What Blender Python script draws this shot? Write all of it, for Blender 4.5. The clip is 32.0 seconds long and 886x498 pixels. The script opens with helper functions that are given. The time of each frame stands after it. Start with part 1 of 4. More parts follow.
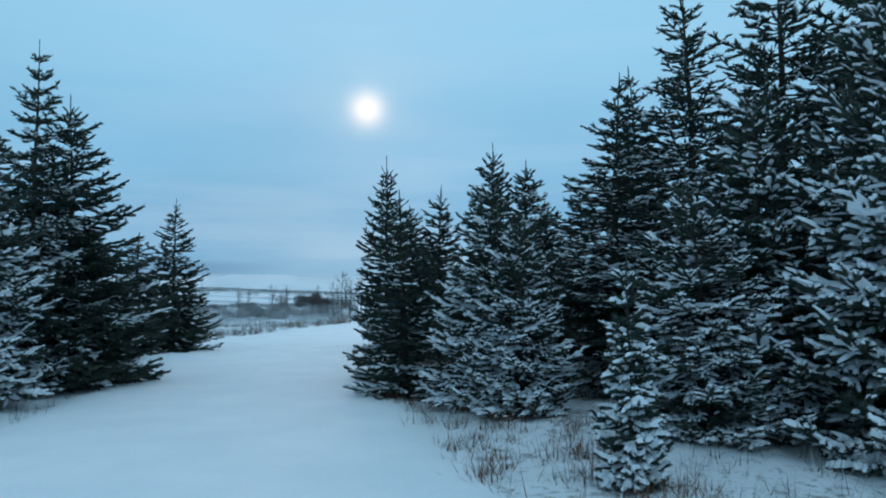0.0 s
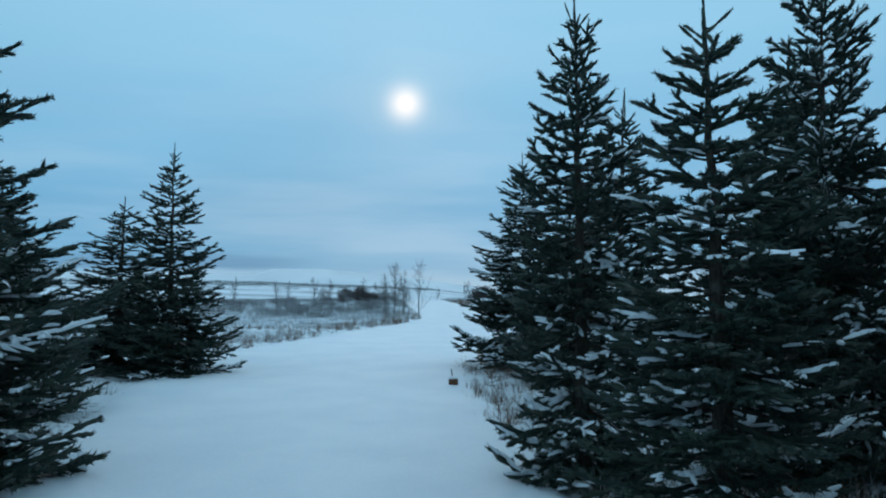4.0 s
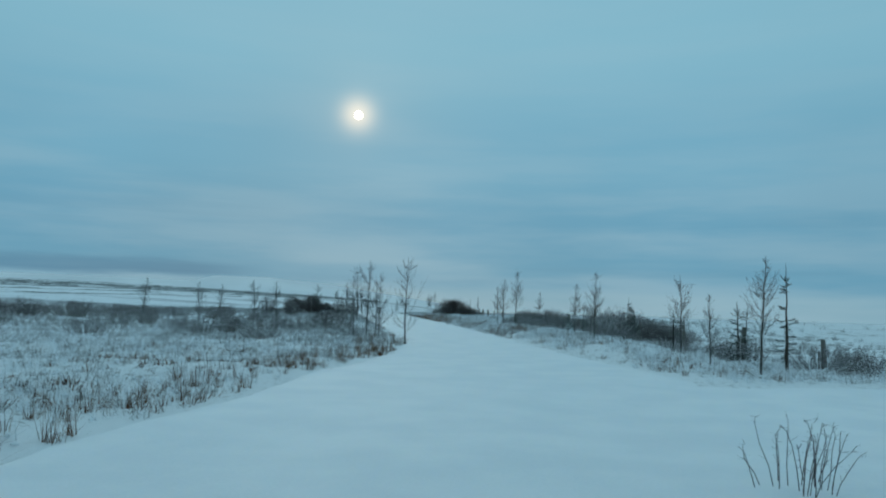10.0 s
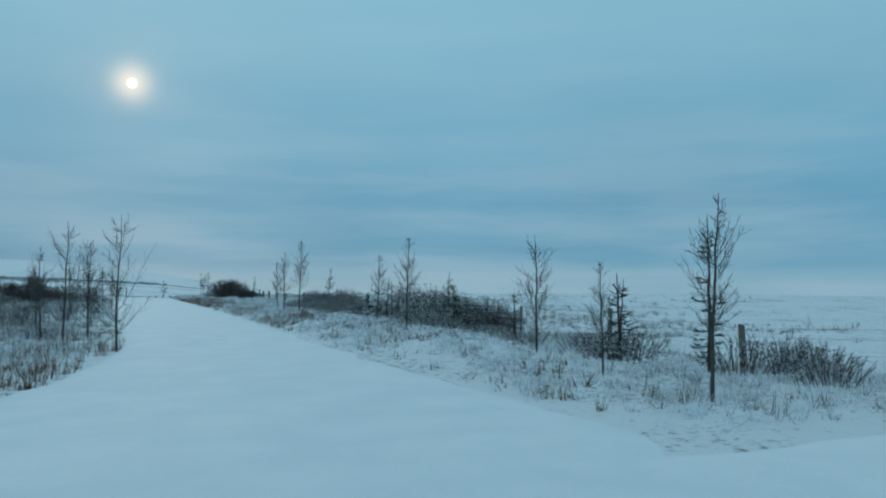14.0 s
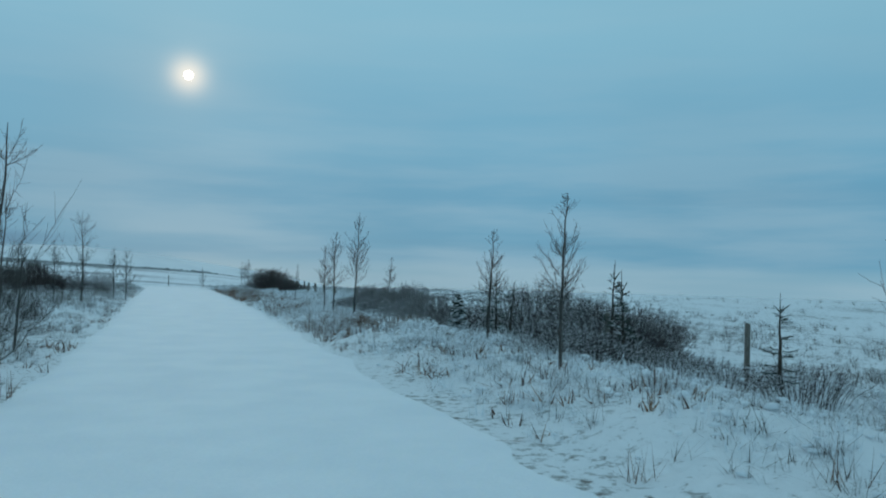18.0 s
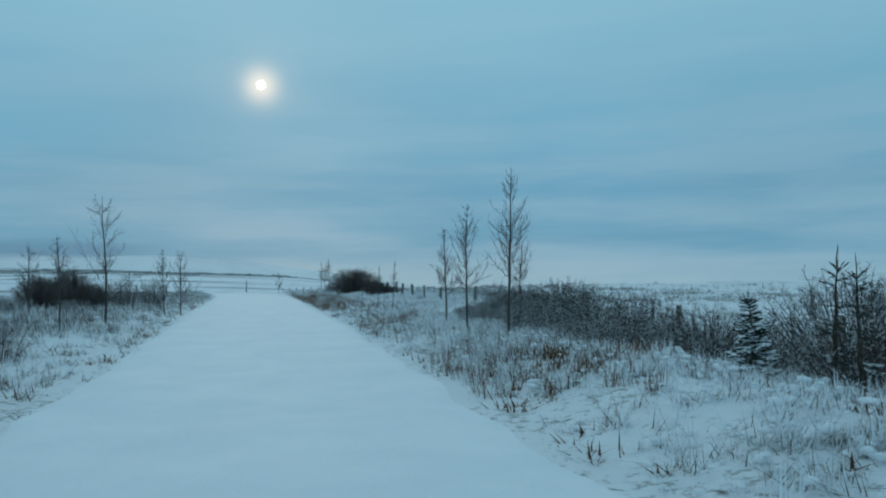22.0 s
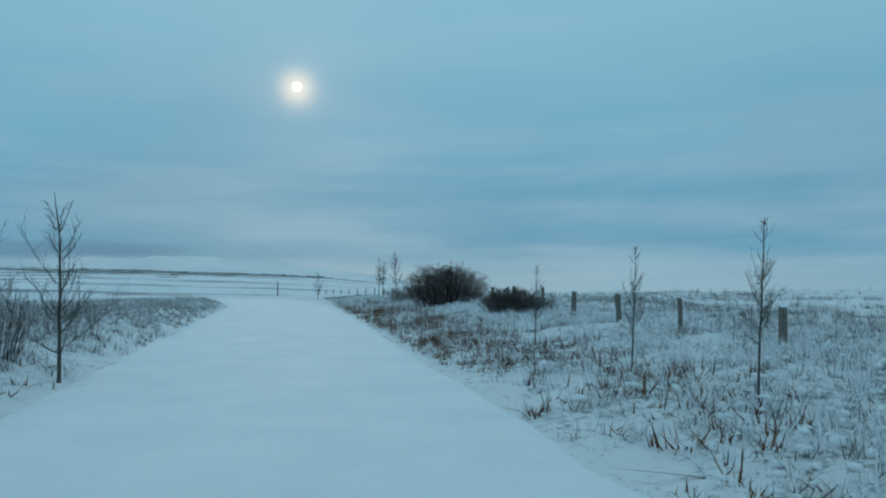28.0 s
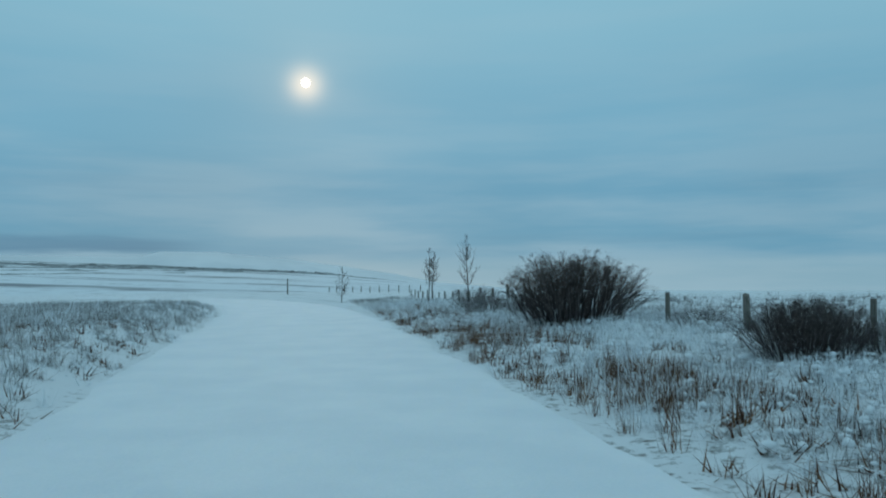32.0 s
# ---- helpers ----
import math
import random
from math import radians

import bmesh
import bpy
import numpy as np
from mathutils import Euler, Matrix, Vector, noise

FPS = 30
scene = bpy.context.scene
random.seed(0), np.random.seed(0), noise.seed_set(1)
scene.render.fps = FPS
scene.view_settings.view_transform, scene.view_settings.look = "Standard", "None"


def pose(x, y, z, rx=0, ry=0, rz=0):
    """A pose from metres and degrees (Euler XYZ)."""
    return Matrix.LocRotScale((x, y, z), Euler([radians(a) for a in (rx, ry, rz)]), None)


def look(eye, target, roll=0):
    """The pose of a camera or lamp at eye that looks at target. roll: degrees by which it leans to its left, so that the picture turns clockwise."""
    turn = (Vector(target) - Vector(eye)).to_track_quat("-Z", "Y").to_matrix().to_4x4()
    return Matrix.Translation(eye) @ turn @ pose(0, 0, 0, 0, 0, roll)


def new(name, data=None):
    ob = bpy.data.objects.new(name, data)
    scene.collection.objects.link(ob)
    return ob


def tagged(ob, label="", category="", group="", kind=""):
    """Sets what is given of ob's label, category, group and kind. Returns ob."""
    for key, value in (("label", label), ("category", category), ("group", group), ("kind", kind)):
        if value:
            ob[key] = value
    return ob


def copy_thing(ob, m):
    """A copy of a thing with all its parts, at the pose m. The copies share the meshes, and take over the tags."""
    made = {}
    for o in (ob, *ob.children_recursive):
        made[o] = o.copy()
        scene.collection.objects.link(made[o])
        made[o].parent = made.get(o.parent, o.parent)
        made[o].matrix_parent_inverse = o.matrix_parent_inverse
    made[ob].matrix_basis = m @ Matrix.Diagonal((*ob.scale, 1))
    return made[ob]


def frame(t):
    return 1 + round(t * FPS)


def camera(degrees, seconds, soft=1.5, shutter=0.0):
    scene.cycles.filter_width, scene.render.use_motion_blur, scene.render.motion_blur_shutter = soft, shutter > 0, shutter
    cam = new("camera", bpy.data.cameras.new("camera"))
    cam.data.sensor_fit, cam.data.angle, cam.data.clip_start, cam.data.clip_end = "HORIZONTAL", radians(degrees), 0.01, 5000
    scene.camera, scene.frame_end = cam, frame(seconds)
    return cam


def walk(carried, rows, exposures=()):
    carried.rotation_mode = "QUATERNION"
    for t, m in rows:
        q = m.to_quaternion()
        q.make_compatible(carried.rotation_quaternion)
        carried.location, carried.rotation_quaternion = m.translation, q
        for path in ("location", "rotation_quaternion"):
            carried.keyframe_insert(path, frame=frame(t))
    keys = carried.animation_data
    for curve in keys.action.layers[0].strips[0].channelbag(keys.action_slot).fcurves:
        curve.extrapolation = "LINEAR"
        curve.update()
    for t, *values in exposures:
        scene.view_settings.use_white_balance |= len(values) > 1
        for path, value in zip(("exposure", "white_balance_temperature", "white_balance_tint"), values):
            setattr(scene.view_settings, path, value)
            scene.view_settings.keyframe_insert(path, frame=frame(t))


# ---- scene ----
cam = camera(61.06, 32.0, soft=2.0)
PATH = [
    (0.0, (0.000, -0.000, 1.475), (1.060, 9.924, 2.092), -0.45),
    (0.5, (-0.114, 0.900, 1.471), (0.962, 10.827, 2.026), -0.65),
    (1.0, (-0.217, 1.798, 1.476), (0.794, 11.726, 2.113), -0.82),
    (1.5, (-0.303, 2.690, 1.503), (0.647, 12.617, 2.235), -1.10),
    (2.0, (-0.435, 3.602, 1.494), (0.429, 13.536, 2.253), -0.53),
    (2.5, (-0.546, 4.539, 1.505), (0.247, 14.480, 2.236), -0.66),
    (3.0, (-0.679, 5.464, 1.496), (0.026, 15.413, 2.220), -0.35),
    (3.5, (-0.813, 6.395, 1.522), (-0.192, 16.349, 2.254), -0.48),
    (4.0, (-0.979, 7.381, 1.492), (-0.431, 17.352, 2.035), -0.42),
    (4.5, (-1.158, 8.380, 1.476), (-0.712, 18.362, 1.888), -0.04),
    (6.5, (-1.775, 12.208, 1.420), (-1.427, 22.182, 2.061), 1.16),
    (7.0, (-1.934, 13.187, 1.471), (-1.522, 23.151, 2.208), 1.08),
    (7.5, (-2.026, 14.170, 1.452), (-1.537, 24.129, 2.213), 0.61),
    (8.0, (-2.081, 15.203, 1.472), (-1.461, 25.162, 2.131), 0.62),
    (8.5, (-2.135, 16.244, 1.466), (-1.334, 26.195, 2.052), 0.48),
    (9.0, (-2.172, 17.287, 1.443), (-1.227, 27.226, 2.014), -0.28),
    (9.5, (-2.212, 18.354, 1.479), (-1.089, 28.269, 2.141), 0.97),
    (10.0, (-2.180, 19.410, 1.473), (-0.940, 29.306, 2.197), 1.34),
    (10.5, (-2.077, 20.488, 1.496), (-0.442, 30.328, 2.210), 1.59),
    (11.0, (-1.880, 21.560, 1.509), (0.398, 31.279, 2.103), 2.13),
    (11.5, (-1.587, 22.588, 1.507), (1.375, 32.126, 2.013), 1.26),
    (12.0, (-1.259, 23.604, 1.499), (2.175, 32.986, 1.923), 1.13),
    (12.5, (-0.931, 24.608, 1.491), (2.731, 33.904, 1.910), 0.85),
    (13.0, (-0.610, 25.654, 1.502), (3.175, 34.900, 1.931), 0.66),
    (13.5, (-0.289, 26.721, 1.505), (3.556, 35.939, 1.991), 0.36),
    (14.0, (0.007, 27.785, 1.515), (3.921, 36.976, 1.980), -0.09),
    (14.5, (0.287, 28.823, 1.517), (4.250, 37.993, 1.975), -0.16),
    (16.5, (1.216, 33.592, 1.534), (4.972, 42.853, 1.882), 1.62),
    (17.0, (1.416, 34.763, 1.533), (5.069, 44.061, 1.968), 1.63),
    (17.5, (1.614, 35.929, 1.508), (5.150, 45.272, 1.974), 1.37),
    (18.0, (1.758, 37.059, 1.499), (5.092, 46.479, 1.890), 1.28),
    (18.5, (1.872, 38.154, 1.493), (5.009, 47.643, 1.850), 0.91),
    (19.0, (1.967, 39.276, 1.471), (4.943, 48.818, 1.787), 0.11),
    (19.5, (2.069, 40.393, 1.443), (4.919, 49.975, 1.708), -0.52),
    (20.0, (2.151, 41.462, 1.449), (4.885, 51.077, 1.703), -1.10),
    (20.5, (2.214, 42.540, 1.460), (4.873, 52.174, 1.807), -1.11),
    (21.0, (2.291, 43.698, 1.486), (4.856, 53.358, 1.834), -1.62),
    (21.5, (2.348, 45.003, 1.447), (4.807, 54.690, 1.777), -0.88),
    (22.0, (2.395, 46.388, 1.475), (4.790, 56.091, 1.815), -0.94),
    (22.5, (2.435, 47.815, 1.485), (4.726, 57.537, 1.964), -0.98),
    (23.0, (2.467, 49.253, 1.489), (4.676, 58.997, 1.910), -1.12),
    (23.5, (2.485, 50.791, 1.468), (4.624, 60.554, 1.801), -1.01),
    (24.0, (2.525, 52.412, 1.454), (4.638, 62.181, 1.775), -1.37),
    (24.5, (2.567, 54.054, 1.445), (4.666, 63.824, 1.809), -1.41),
    (25.0, (2.598, 55.680, 1.472), (4.674, 65.457, 1.806), -0.98),
    (25.5, (2.592, 57.362, 1.457), (4.675, 67.136, 1.822), -0.61),
    (27.5, (2.624, 64.886, 1.463), (4.609, 74.680, 1.814), -0.91),
    (28.0, (2.641, 66.512, 1.467), (4.598, 76.312, 1.834), -0.64),
    (28.5, (2.650, 68.118, 1.467), (4.565, 77.926, 1.826), -0.59),
    (29.0, (2.618, 69.688, 1.481), (4.506, 79.502, 1.835), -0.49),
    (29.5, (2.589, 71.200, 1.505), (4.461, 81.018, 1.826), -0.80),
    (30.0, (2.499, 72.712, 1.505), (4.341, 82.532, 1.907), -0.07),
    (30.5, (2.427, 74.196, 1.512), (4.255, 84.019, 1.923), 0.09),
    (31.0, (2.348, 75.694, 1.488), (4.179, 85.515, 1.924), 0.03),
    (31.5, (2.265, 77.200, 1.486), (4.118, 87.019, 1.884), -0.30),
    (32.0, (2.151, 78.731, 1.490), (4.010, 88.551, 1.820), -0.31),
]
EXPOSURES = [(0.0, 0.32, 6300, 18), (4.5, 0.27, 6250, 16), (6.5, -0.06, 6450, 11), (8.0, -0.06, 6600, 12), (9.0, -0.08, 6550, 10), (11.0, -0.08, 6700, 8), (12.0, -0.06, 6550, 11),
             (13.0, -0.06, 6300, 9), (14.0, -0.06, 6550, 11), (17.0, -0.06, 6450, 9), (18.0, -0.06, 6550, 11), (20.0, -0.08, 6200, 8), (21.0, -0.06, 6450, 10), (24.0, -0.06, 6550, 11),
             (25.0, -0.06, 6300, 9), (28.0, -0.07, 6500, 10), (30.0, -0.06, 6300, 9), (31.0, -0.06, 6550, 10), (32.0, -0.06, 6650, 11)]
walk(cam, [(t, look(eye, target, roll)) for t, eye, target, roll in PATH], EXPOSURES)

# ---- sky and light ----
MOON_AZ, MOON_EL = 0.34, 14.07   # degrees to the right of the road's line, and above the horizon
moon_way = Vector((math.sin(radians(MOON_AZ)) * math.cos(radians(MOON_EL)), math.cos(radians(MOON_AZ)) * math.cos(radians(MOON_EL)), math.sin(radians(MOON_EL))))


class Nodes:
    """Small helper round a node tree."""

    def __init__(self, tree):
        self.tree = tree
        tree.nodes.clear()

    def add(self, kind, **values):
        node = self.tree.nodes.new(kind)
        for key, value in values.items():
            if key in node.inputs:
                node.inputs[key].default_value = value
        return node

    def link(self, a, b):
        self.tree.links.new(a, b)

    def math(self, op, a, b=0.0):
        node = self.tree.nodes.new("ShaderNodeMath")
        node.operation = op
        for i, v in enumerate((a, b)):
            if isinstance(v, (int, float)):
                node.inputs[i].default_value = v
            else:
                self.link(v, node.inputs[i])
        return node.outputs[0]

    def mix(self, fac, a, b, kind="MIX"):
        node = self.tree.nodes.new("ShaderNodeMix")
        node.data_type, node.blend_type = "RGBA", kind
        for i, v in ((0, fac), (6, a), (7, b)):
            if isinstance(v, (int, float)):
                node.inputs[i].default_value = v
            elif isinstance(v, tuple):
                node.inputs[i].default_value = (*v, 1.0)
            else:
                self.link(v, node.inputs[i])
        return node.outputs[2]

    def ramp(self, fac, stops, smooth=True):
        node = self.tree.nodes.new("ShaderNodeValToRGB")
        cr = node.color_ramp
        cr.interpolation = "EASE" if smooth else "LINEAR"
        while len(cr.elements) < len(stops):
            cr.elements.new(0.5)
        for el, (pos, col) in zip(cr.elements, stops):
            el.position = pos
            el.color = (*col, 1.0) if isinstance(col, tuple) else (col, col, col, 1.0)
        self.link(fac, node.inputs[0])
        return node.outputs[0]

    def noise(self, vector, scale, detail=4.0, rough=0.55, distort=0.0):
        node = self.add("ShaderNodeTexNoise", Scale=scale, Detail=detail, Roughness=rough, Distortion=distort)
        if vector is not None:
            self.link(vector, node.inputs["Vector"])
        return node.outputs[0]

    def stretch(self, vector, scale):
        node = self.add("ShaderNodeMapping")
        node.inputs["Scale"].default_value = scale
        self.link(vector, node.inputs["Vector"])
        return node.outputs[0]


def dusk_sky():
    world = bpy.data.worlds.new("dusk_sky")
    scene.world = world
    world.use_nodes = True
    n = Nodes(world.node_tree)
    way = n.add("ShaderNodeTexCoord").outputs["Generated"]
    split = n.add("ShaderNodeSeparateXYZ")
    n.link(way, split.inputs[0])
    up = split.outputs[2]
    sky = n.add("ShaderNodeTexSky")
    sky.sky_type, sky.sun_disc = "NISHITA", False
    sky.sun_elevation, sky.sun_rotation = radians(MOON_EL), radians(MOON_AZ)
    # overcast veil: paler at the horizon, a bluer band over it, lighter again towards the zenith
    veil = n.ramp(up, [(0.0, (0.225, 0.41, 0.52)), (0.010, (0.195, 0.39, 0.51)), (0.028, (0.128, 0.335, 0.485)), (0.10, (0.128, 0.34, 0.495)), (0.19, (0.163, 0.393, 0.545)),
                       (0.34, (0.22, 0.465, 0.60)), (0.60, (0.28, 0.50, 0.62)), (1.0, (0.29, 0.51, 0.63))])
    cloud = n.noise(n.stretch(way, (2.0, 2.0, 15.0)), 1.6, 5.0, 0.5)
    cloud = n.ramp(cloud, [(0.36, 0.0), (0.7, 1.0)])
    low = n.ramp(up, [(0.0, 1.0), (0.30, 0.25), (1.0, 0.0)])
    amount = n.math("MULTIPLY", n.math("MULTIPLY", cloud, low), 0.4)
    colour = n.mix(amount, veil, (0.36, 0.52, 0.61))
    # thin dark streaks of cloud low over the land
    streak = n.ramp(n.noise(n.stretch(way, (1.6, 1.6, 40.0)), 1.5, 4.0, 0.5), [(0.52, 0.0), (0.66, 1.0)])
    band = n.ramp(up, [(0.02, 0.0), (0.035, 1.0), (0.075, 0.8), (0.16, 0.0)])
    colour = n.mix(n.math("MULTIPLY", n.math("MULTIPLY", streak, band), 0.28), colour, (0.12, 0.30, 0.44))
    # a long bank of darker stratus low over the land to the left of the road
    side = n.ramp(n.math("MULTIPLY", split.outputs[0], -1.0), [(0.08, 0.0), (0.20, 1.0), (0.8, 0.6)])
    lying = n.math("ADD", up, n.math("MULTIPLY", n.noise(n.stretch(way, (3.0, 3.0, 30.0)), 2.0, 4.0, 0.6), 0.02))
    bank = n.ramp(lying, [(0.034, 0.0), (0.042, 1.0), (0.050, 0.85), (0.062, 0.0)])
    colour = n.mix(n.math("MULTIPLY", n.math("MULTIPLY", side, bank), 0.8), colour, (0.075, 0.22, 0.355))
    big = n.noise(way, 1.3, 3.0, 0.5)
    colour = n.mix(0.25, colour, n.ramp(big, [(0.3, 0.75), (0.7, 1.2)]), "MULTIPLY")
    colour = n.mix(0.0012, colour, sky.outputs[0], "ADD")
    # thin cloud lit from behind round the moon
    dot = n.tree.nodes.new("ShaderNodeVectorMath")
    dot.operation = "DOT_PRODUCT"
    n.link(way, dot.inputs[0])
    dot.inputs[1].default_value = moon_way
    angle = n.math("ARCCOSINE", n.math("MINIMUM", dot.outputs["Value"], 0.9999999))
    near = n.math("POWER", 2.718, n.math("MULTIPLY", n.math("POWER", n.math("DIVIDE", angle, radians(1.15)), 2.0), -1.0))
    wide = n.math("POWER", 2.718, n.math("DIVIDE", angle, radians(-2.6)))
    glow = n.math("ADD", n.math("MULTIPLY", near, 0.6), n.math("MULTIPLY", wide, 0.11))
    tint = n.add("ShaderNodeVectorMath")
    tint.operation = "SCALE"
    tint.inputs[0].default_value = (1.0, 0.66, 0.34)
    n.link(glow, tint.inputs["Scale"])
    colour = n.mix(1.0, colour, tint.outputs[0], "ADD")
    back = n.add("ShaderNodeBackground", Strength=1.0)
    n.link(colour, back.inputs[0])
    out = n.add("ShaderNodeOutputWorld")
    n.link(back.outputs[0], out.inputs[0])


dusk_sky()


def build_moon():
    bm = bmesh.new()
    bmesh.ops.create_uvsphere(bm, u_segments=32, v_segments=16, radius=4200 * math.tan(radians(0.34)))
    me = bpy.data.meshes.new("moon")
    bm.to_mesh(me)
    bm.free()
    mat = bpy.data.materials.new("moon_face")
    mat.use_nodes = True
    n = Nodes(mat.node_tree)
    glow = n.add("ShaderNodeEmission", Color=(1.0, 0.96, 0.88, 1.0), Strength=2.2)
    n.link(glow.outputs[0], n.add("ShaderNodeOutputMaterial").inputs[0])
    me.materials.append(mat)
    ob = tagged(new("moon", me), "bright full moon behind thin cloud", "moon", kind="structure")
    ob.location = moon_way * 4200 + Vector((2.0, 40.0, 1.5))


build_moon()
lamp = bpy.data.lights.new("moonlight", "SUN")
lamp.energy, lamp.angle, lamp.color = 0.25, radians(12), (1.0, 0.93, 0.82)
new("moonlight", lamp).matrix_world = look(moon_way * 50, (0, 0, 0))


# ---- materials ----
def surface(name, build, rough=0.8, bump=None, sub=0.0, spec=0.3):
    mat = bpy.data.materials.new(name)
    mat.use_nodes = True
    n = Nodes(mat.node_tree)
    shader = n.add("ShaderNodeBsdfPrincipled", Roughness=rough)
    shader.inputs["Specular IOR Level"].default_value = spec
    if sub:
        shader.inputs["Subsurface Weight"].default_value = sub
        shader.inputs["Subsurface Radius"].default_value = (0.03, 0.04, 0.05)
    place = n.add("ShaderNodeTexCoord").outputs["Object"]
    colour, height = build(n, place)
    n.link(colour, shader.inputs["Base Color"])
    if bump:
        b = n.add("ShaderNodeBump", Strength=bump[0], Distance=bump[1])
        n.link(height, b.inputs["Height"])
        n.link(b.outputs[0], shader.inputs["Normal"])
    n.link(shader.outputs[0], n.add("ShaderNodeOutputMaterial").inputs[0])
    return mat


def snow_build(n, p):
    fine = n.noise(p, 38.0, 4.0, 0.6)
    broad = n.noise(p, 0.9, 4.0, 0.55)
    tone = n.mix(0.5, n.ramp(fine, [(0.3, (0.80, 0.83, 0.86)), (0.75, (0.90, 0.91, 0.93))]), n.ramp(broad, [(0.3, (0.76, 0.80, 0.84)), (0.7, (0.90, 0.91, 0.92))]))
    return tone, n.math("ADD", n.math("MULTIPLY", fine, 0.4), n.math("MULTIPLY", broad, 2.0))


def field_build(n, p):
    """Snow over flattened tussocks: dead grass shows through in patches, and gives out far away."""
    fine = n.noise(p, 7.0, 6.0, 0.7, 0.4)
    broad = n.noise(p, 0.35, 4.0, 0.6)
    both = n.math("ADD", n.math("MULTIPLY", fine, 0.65), n.math("MULTIPLY", broad, 0.35))
    tone = n.ramp(both, [(0.35, (0.15, 0.13, 0.11)), (0.41, (0.50, 0.51, 0.51)), (0.47, (0.84, 0.86, 0.88))])
    return tone, fine


def blade_build(tones):
    def build(n, p):
        rand = n.add("ShaderNodeNewGeometry").outputs["Random Per Island"]
        patch = n.noise(p, 0.8, 3.0, 0.6)
        tone = n.ramp(rand, tones, False)
        return n.mix(0.35, tone, n.ramp(patch, [(0.35, 0.55), (0.65, 1.1)]), "MULTIPLY"), patch
    return build


def bark_build(a, b):
    def build(n, p):
        grain = n.noise(n.stretch(p, (1.0, 1.0, 0.18)), 60.0, 5.0, 0.65)
        lichen = n.noise(p, 9.0, 3.0, 0.6)
        return n.mix(n.ramp(lichen, [(0.5, 0.0), (0.75, 0.6)]), n.ramp(grain, [(0.3, a), (0.7, b)]), (0.15, 0.155, 0.14)), grain
    return build


SNOW = surface("fresh_snow", snow_build, 0.75, (0.35, 0.03), 0.15, 0.2)
BOUGH_SNOW = surface("snow_on_boughs", snow_build, 0.85, (0.5, 0.01), 0.0, 0.2)
FIELD = surface("snow_over_dead_grass", field_build, 0.9, (0.8, 0.06), 0.0, 0.15)
NEEDLES = surface("spruce_needles", blade_build([(0.0, (0.015, 0.029, 0.024)), (0.5, (0.027, 0.045, 0.034)), (0.9, (0.05, 0.064, 0.044)), (1.0, (0.13, 0.13, 0.11))]), 0.6)
SPRUCE_BARK = surface("spruce_bark", bark_build((0.03, 0.022, 0.018), (0.085, 0.065, 0.05)), 0.9, (0.6, 0.01))
GREY_BARK = surface("birch_bark", bark_build((0.035, 0.030, 0.027), (0.125, 0.11, 0.10)), 0.85, (0.5, 0.006))
WILLOW_BARK = surface("willow_twigs", blade_build([(0.0, (0.04, 0.029, 0.028)), (0.7, (0.10, 0.074, 0.07)), (1.0, (0.20, 0.165, 0.155))]), 0.75)
GRASS = surface("dead_grass", blade_build([(0.0, (0.03, 0.024, 0.02)), (0.24, (0.09, 0.072, 0.056)), (0.42, (0.22, 0.18, 0.145)), (0.44, (0.50, 0.50, 0.50)), (1.0, (0.84, 0.85, 0.87))]), 0.9)
DOCK = surface("withered_dock", blade_build([(0.0, (0.07, 0.03, 0.018)), (0.6, (0.17, 0.075, 0.04)), (1.0, (0.30, 0.17, 0.09))]), 0.9)
POST_WOOD = surface("weathered_post", bark_build((0.10, 0.085, 0.07), (0.26, 0.235, 0.205)), 0.9, (0.6, 0.006))
WIRE = surface("galvanised_wire", lambda n, p: (n.ramp(n.noise(p, 20.0), [(0.3, (0.16, 0.16, 0.165)), (0.7, (0.30, 0.30, 0.31))]), n.noise(p, 20.0)), 0.55)


# ---- building blocks ----
def mesh_of(name, verts, faces, mat, smooth=False):
    me = bpy.data.meshes.new(name)
    verts = np.asarray(verts, np.float32)
    counts = np.fromiter(map(len, faces), np.int32, len(faces))
    corners = np.asarray(faces, np.int32).ravel() if (counts == counts[0]).all() else np.fromiter((i for f in faces for i in f), np.int32, int(counts.sum()))
    me.vertices.add(len(verts))
    me.vertices.foreach_set("co", verts.ravel())
    me.loops.add(len(corners))
    me.loops.foreach_set("vertex_index", corners)
    me.polygons.add(len(counts))
    me.polygons.foreach_set("loop_start", np.concatenate([[0], np.cumsum(counts)[:-1]]).astype(np.int32))
    me.polygons.foreach_set("use_smooth", np.full(len(counts), smooth))
    me.materials.append(mat)
    me.update(calc_edges=True)
    return me


def part(name, data, parent, label=""):
    ob = new(name, data)
    ob.parent = parent
    return tagged(ob, label)


class Batch:
    """Collects pieces of one mesh as arrays."""

    def __init__(self):
        self.v, self.f, self.n = [], [], 0

    def put(self, verts, faces):
        verts = np.asarray(verts, float)
        self.v.append(verts)
        self.f.append(np.asarray(faces) + self.n)
        self.n += len(verts)

    def mesh(self, name, mat, smooth=False):
        if not self.v:
            return None
        faces = np.concatenate(self.f) if len({f.shape[1] for f in self.f}) == 1 else [g for f in self.f for g in f.tolist()]
        return mesh_of(name, np.concatenate(self.v), faces, mat, smooth)


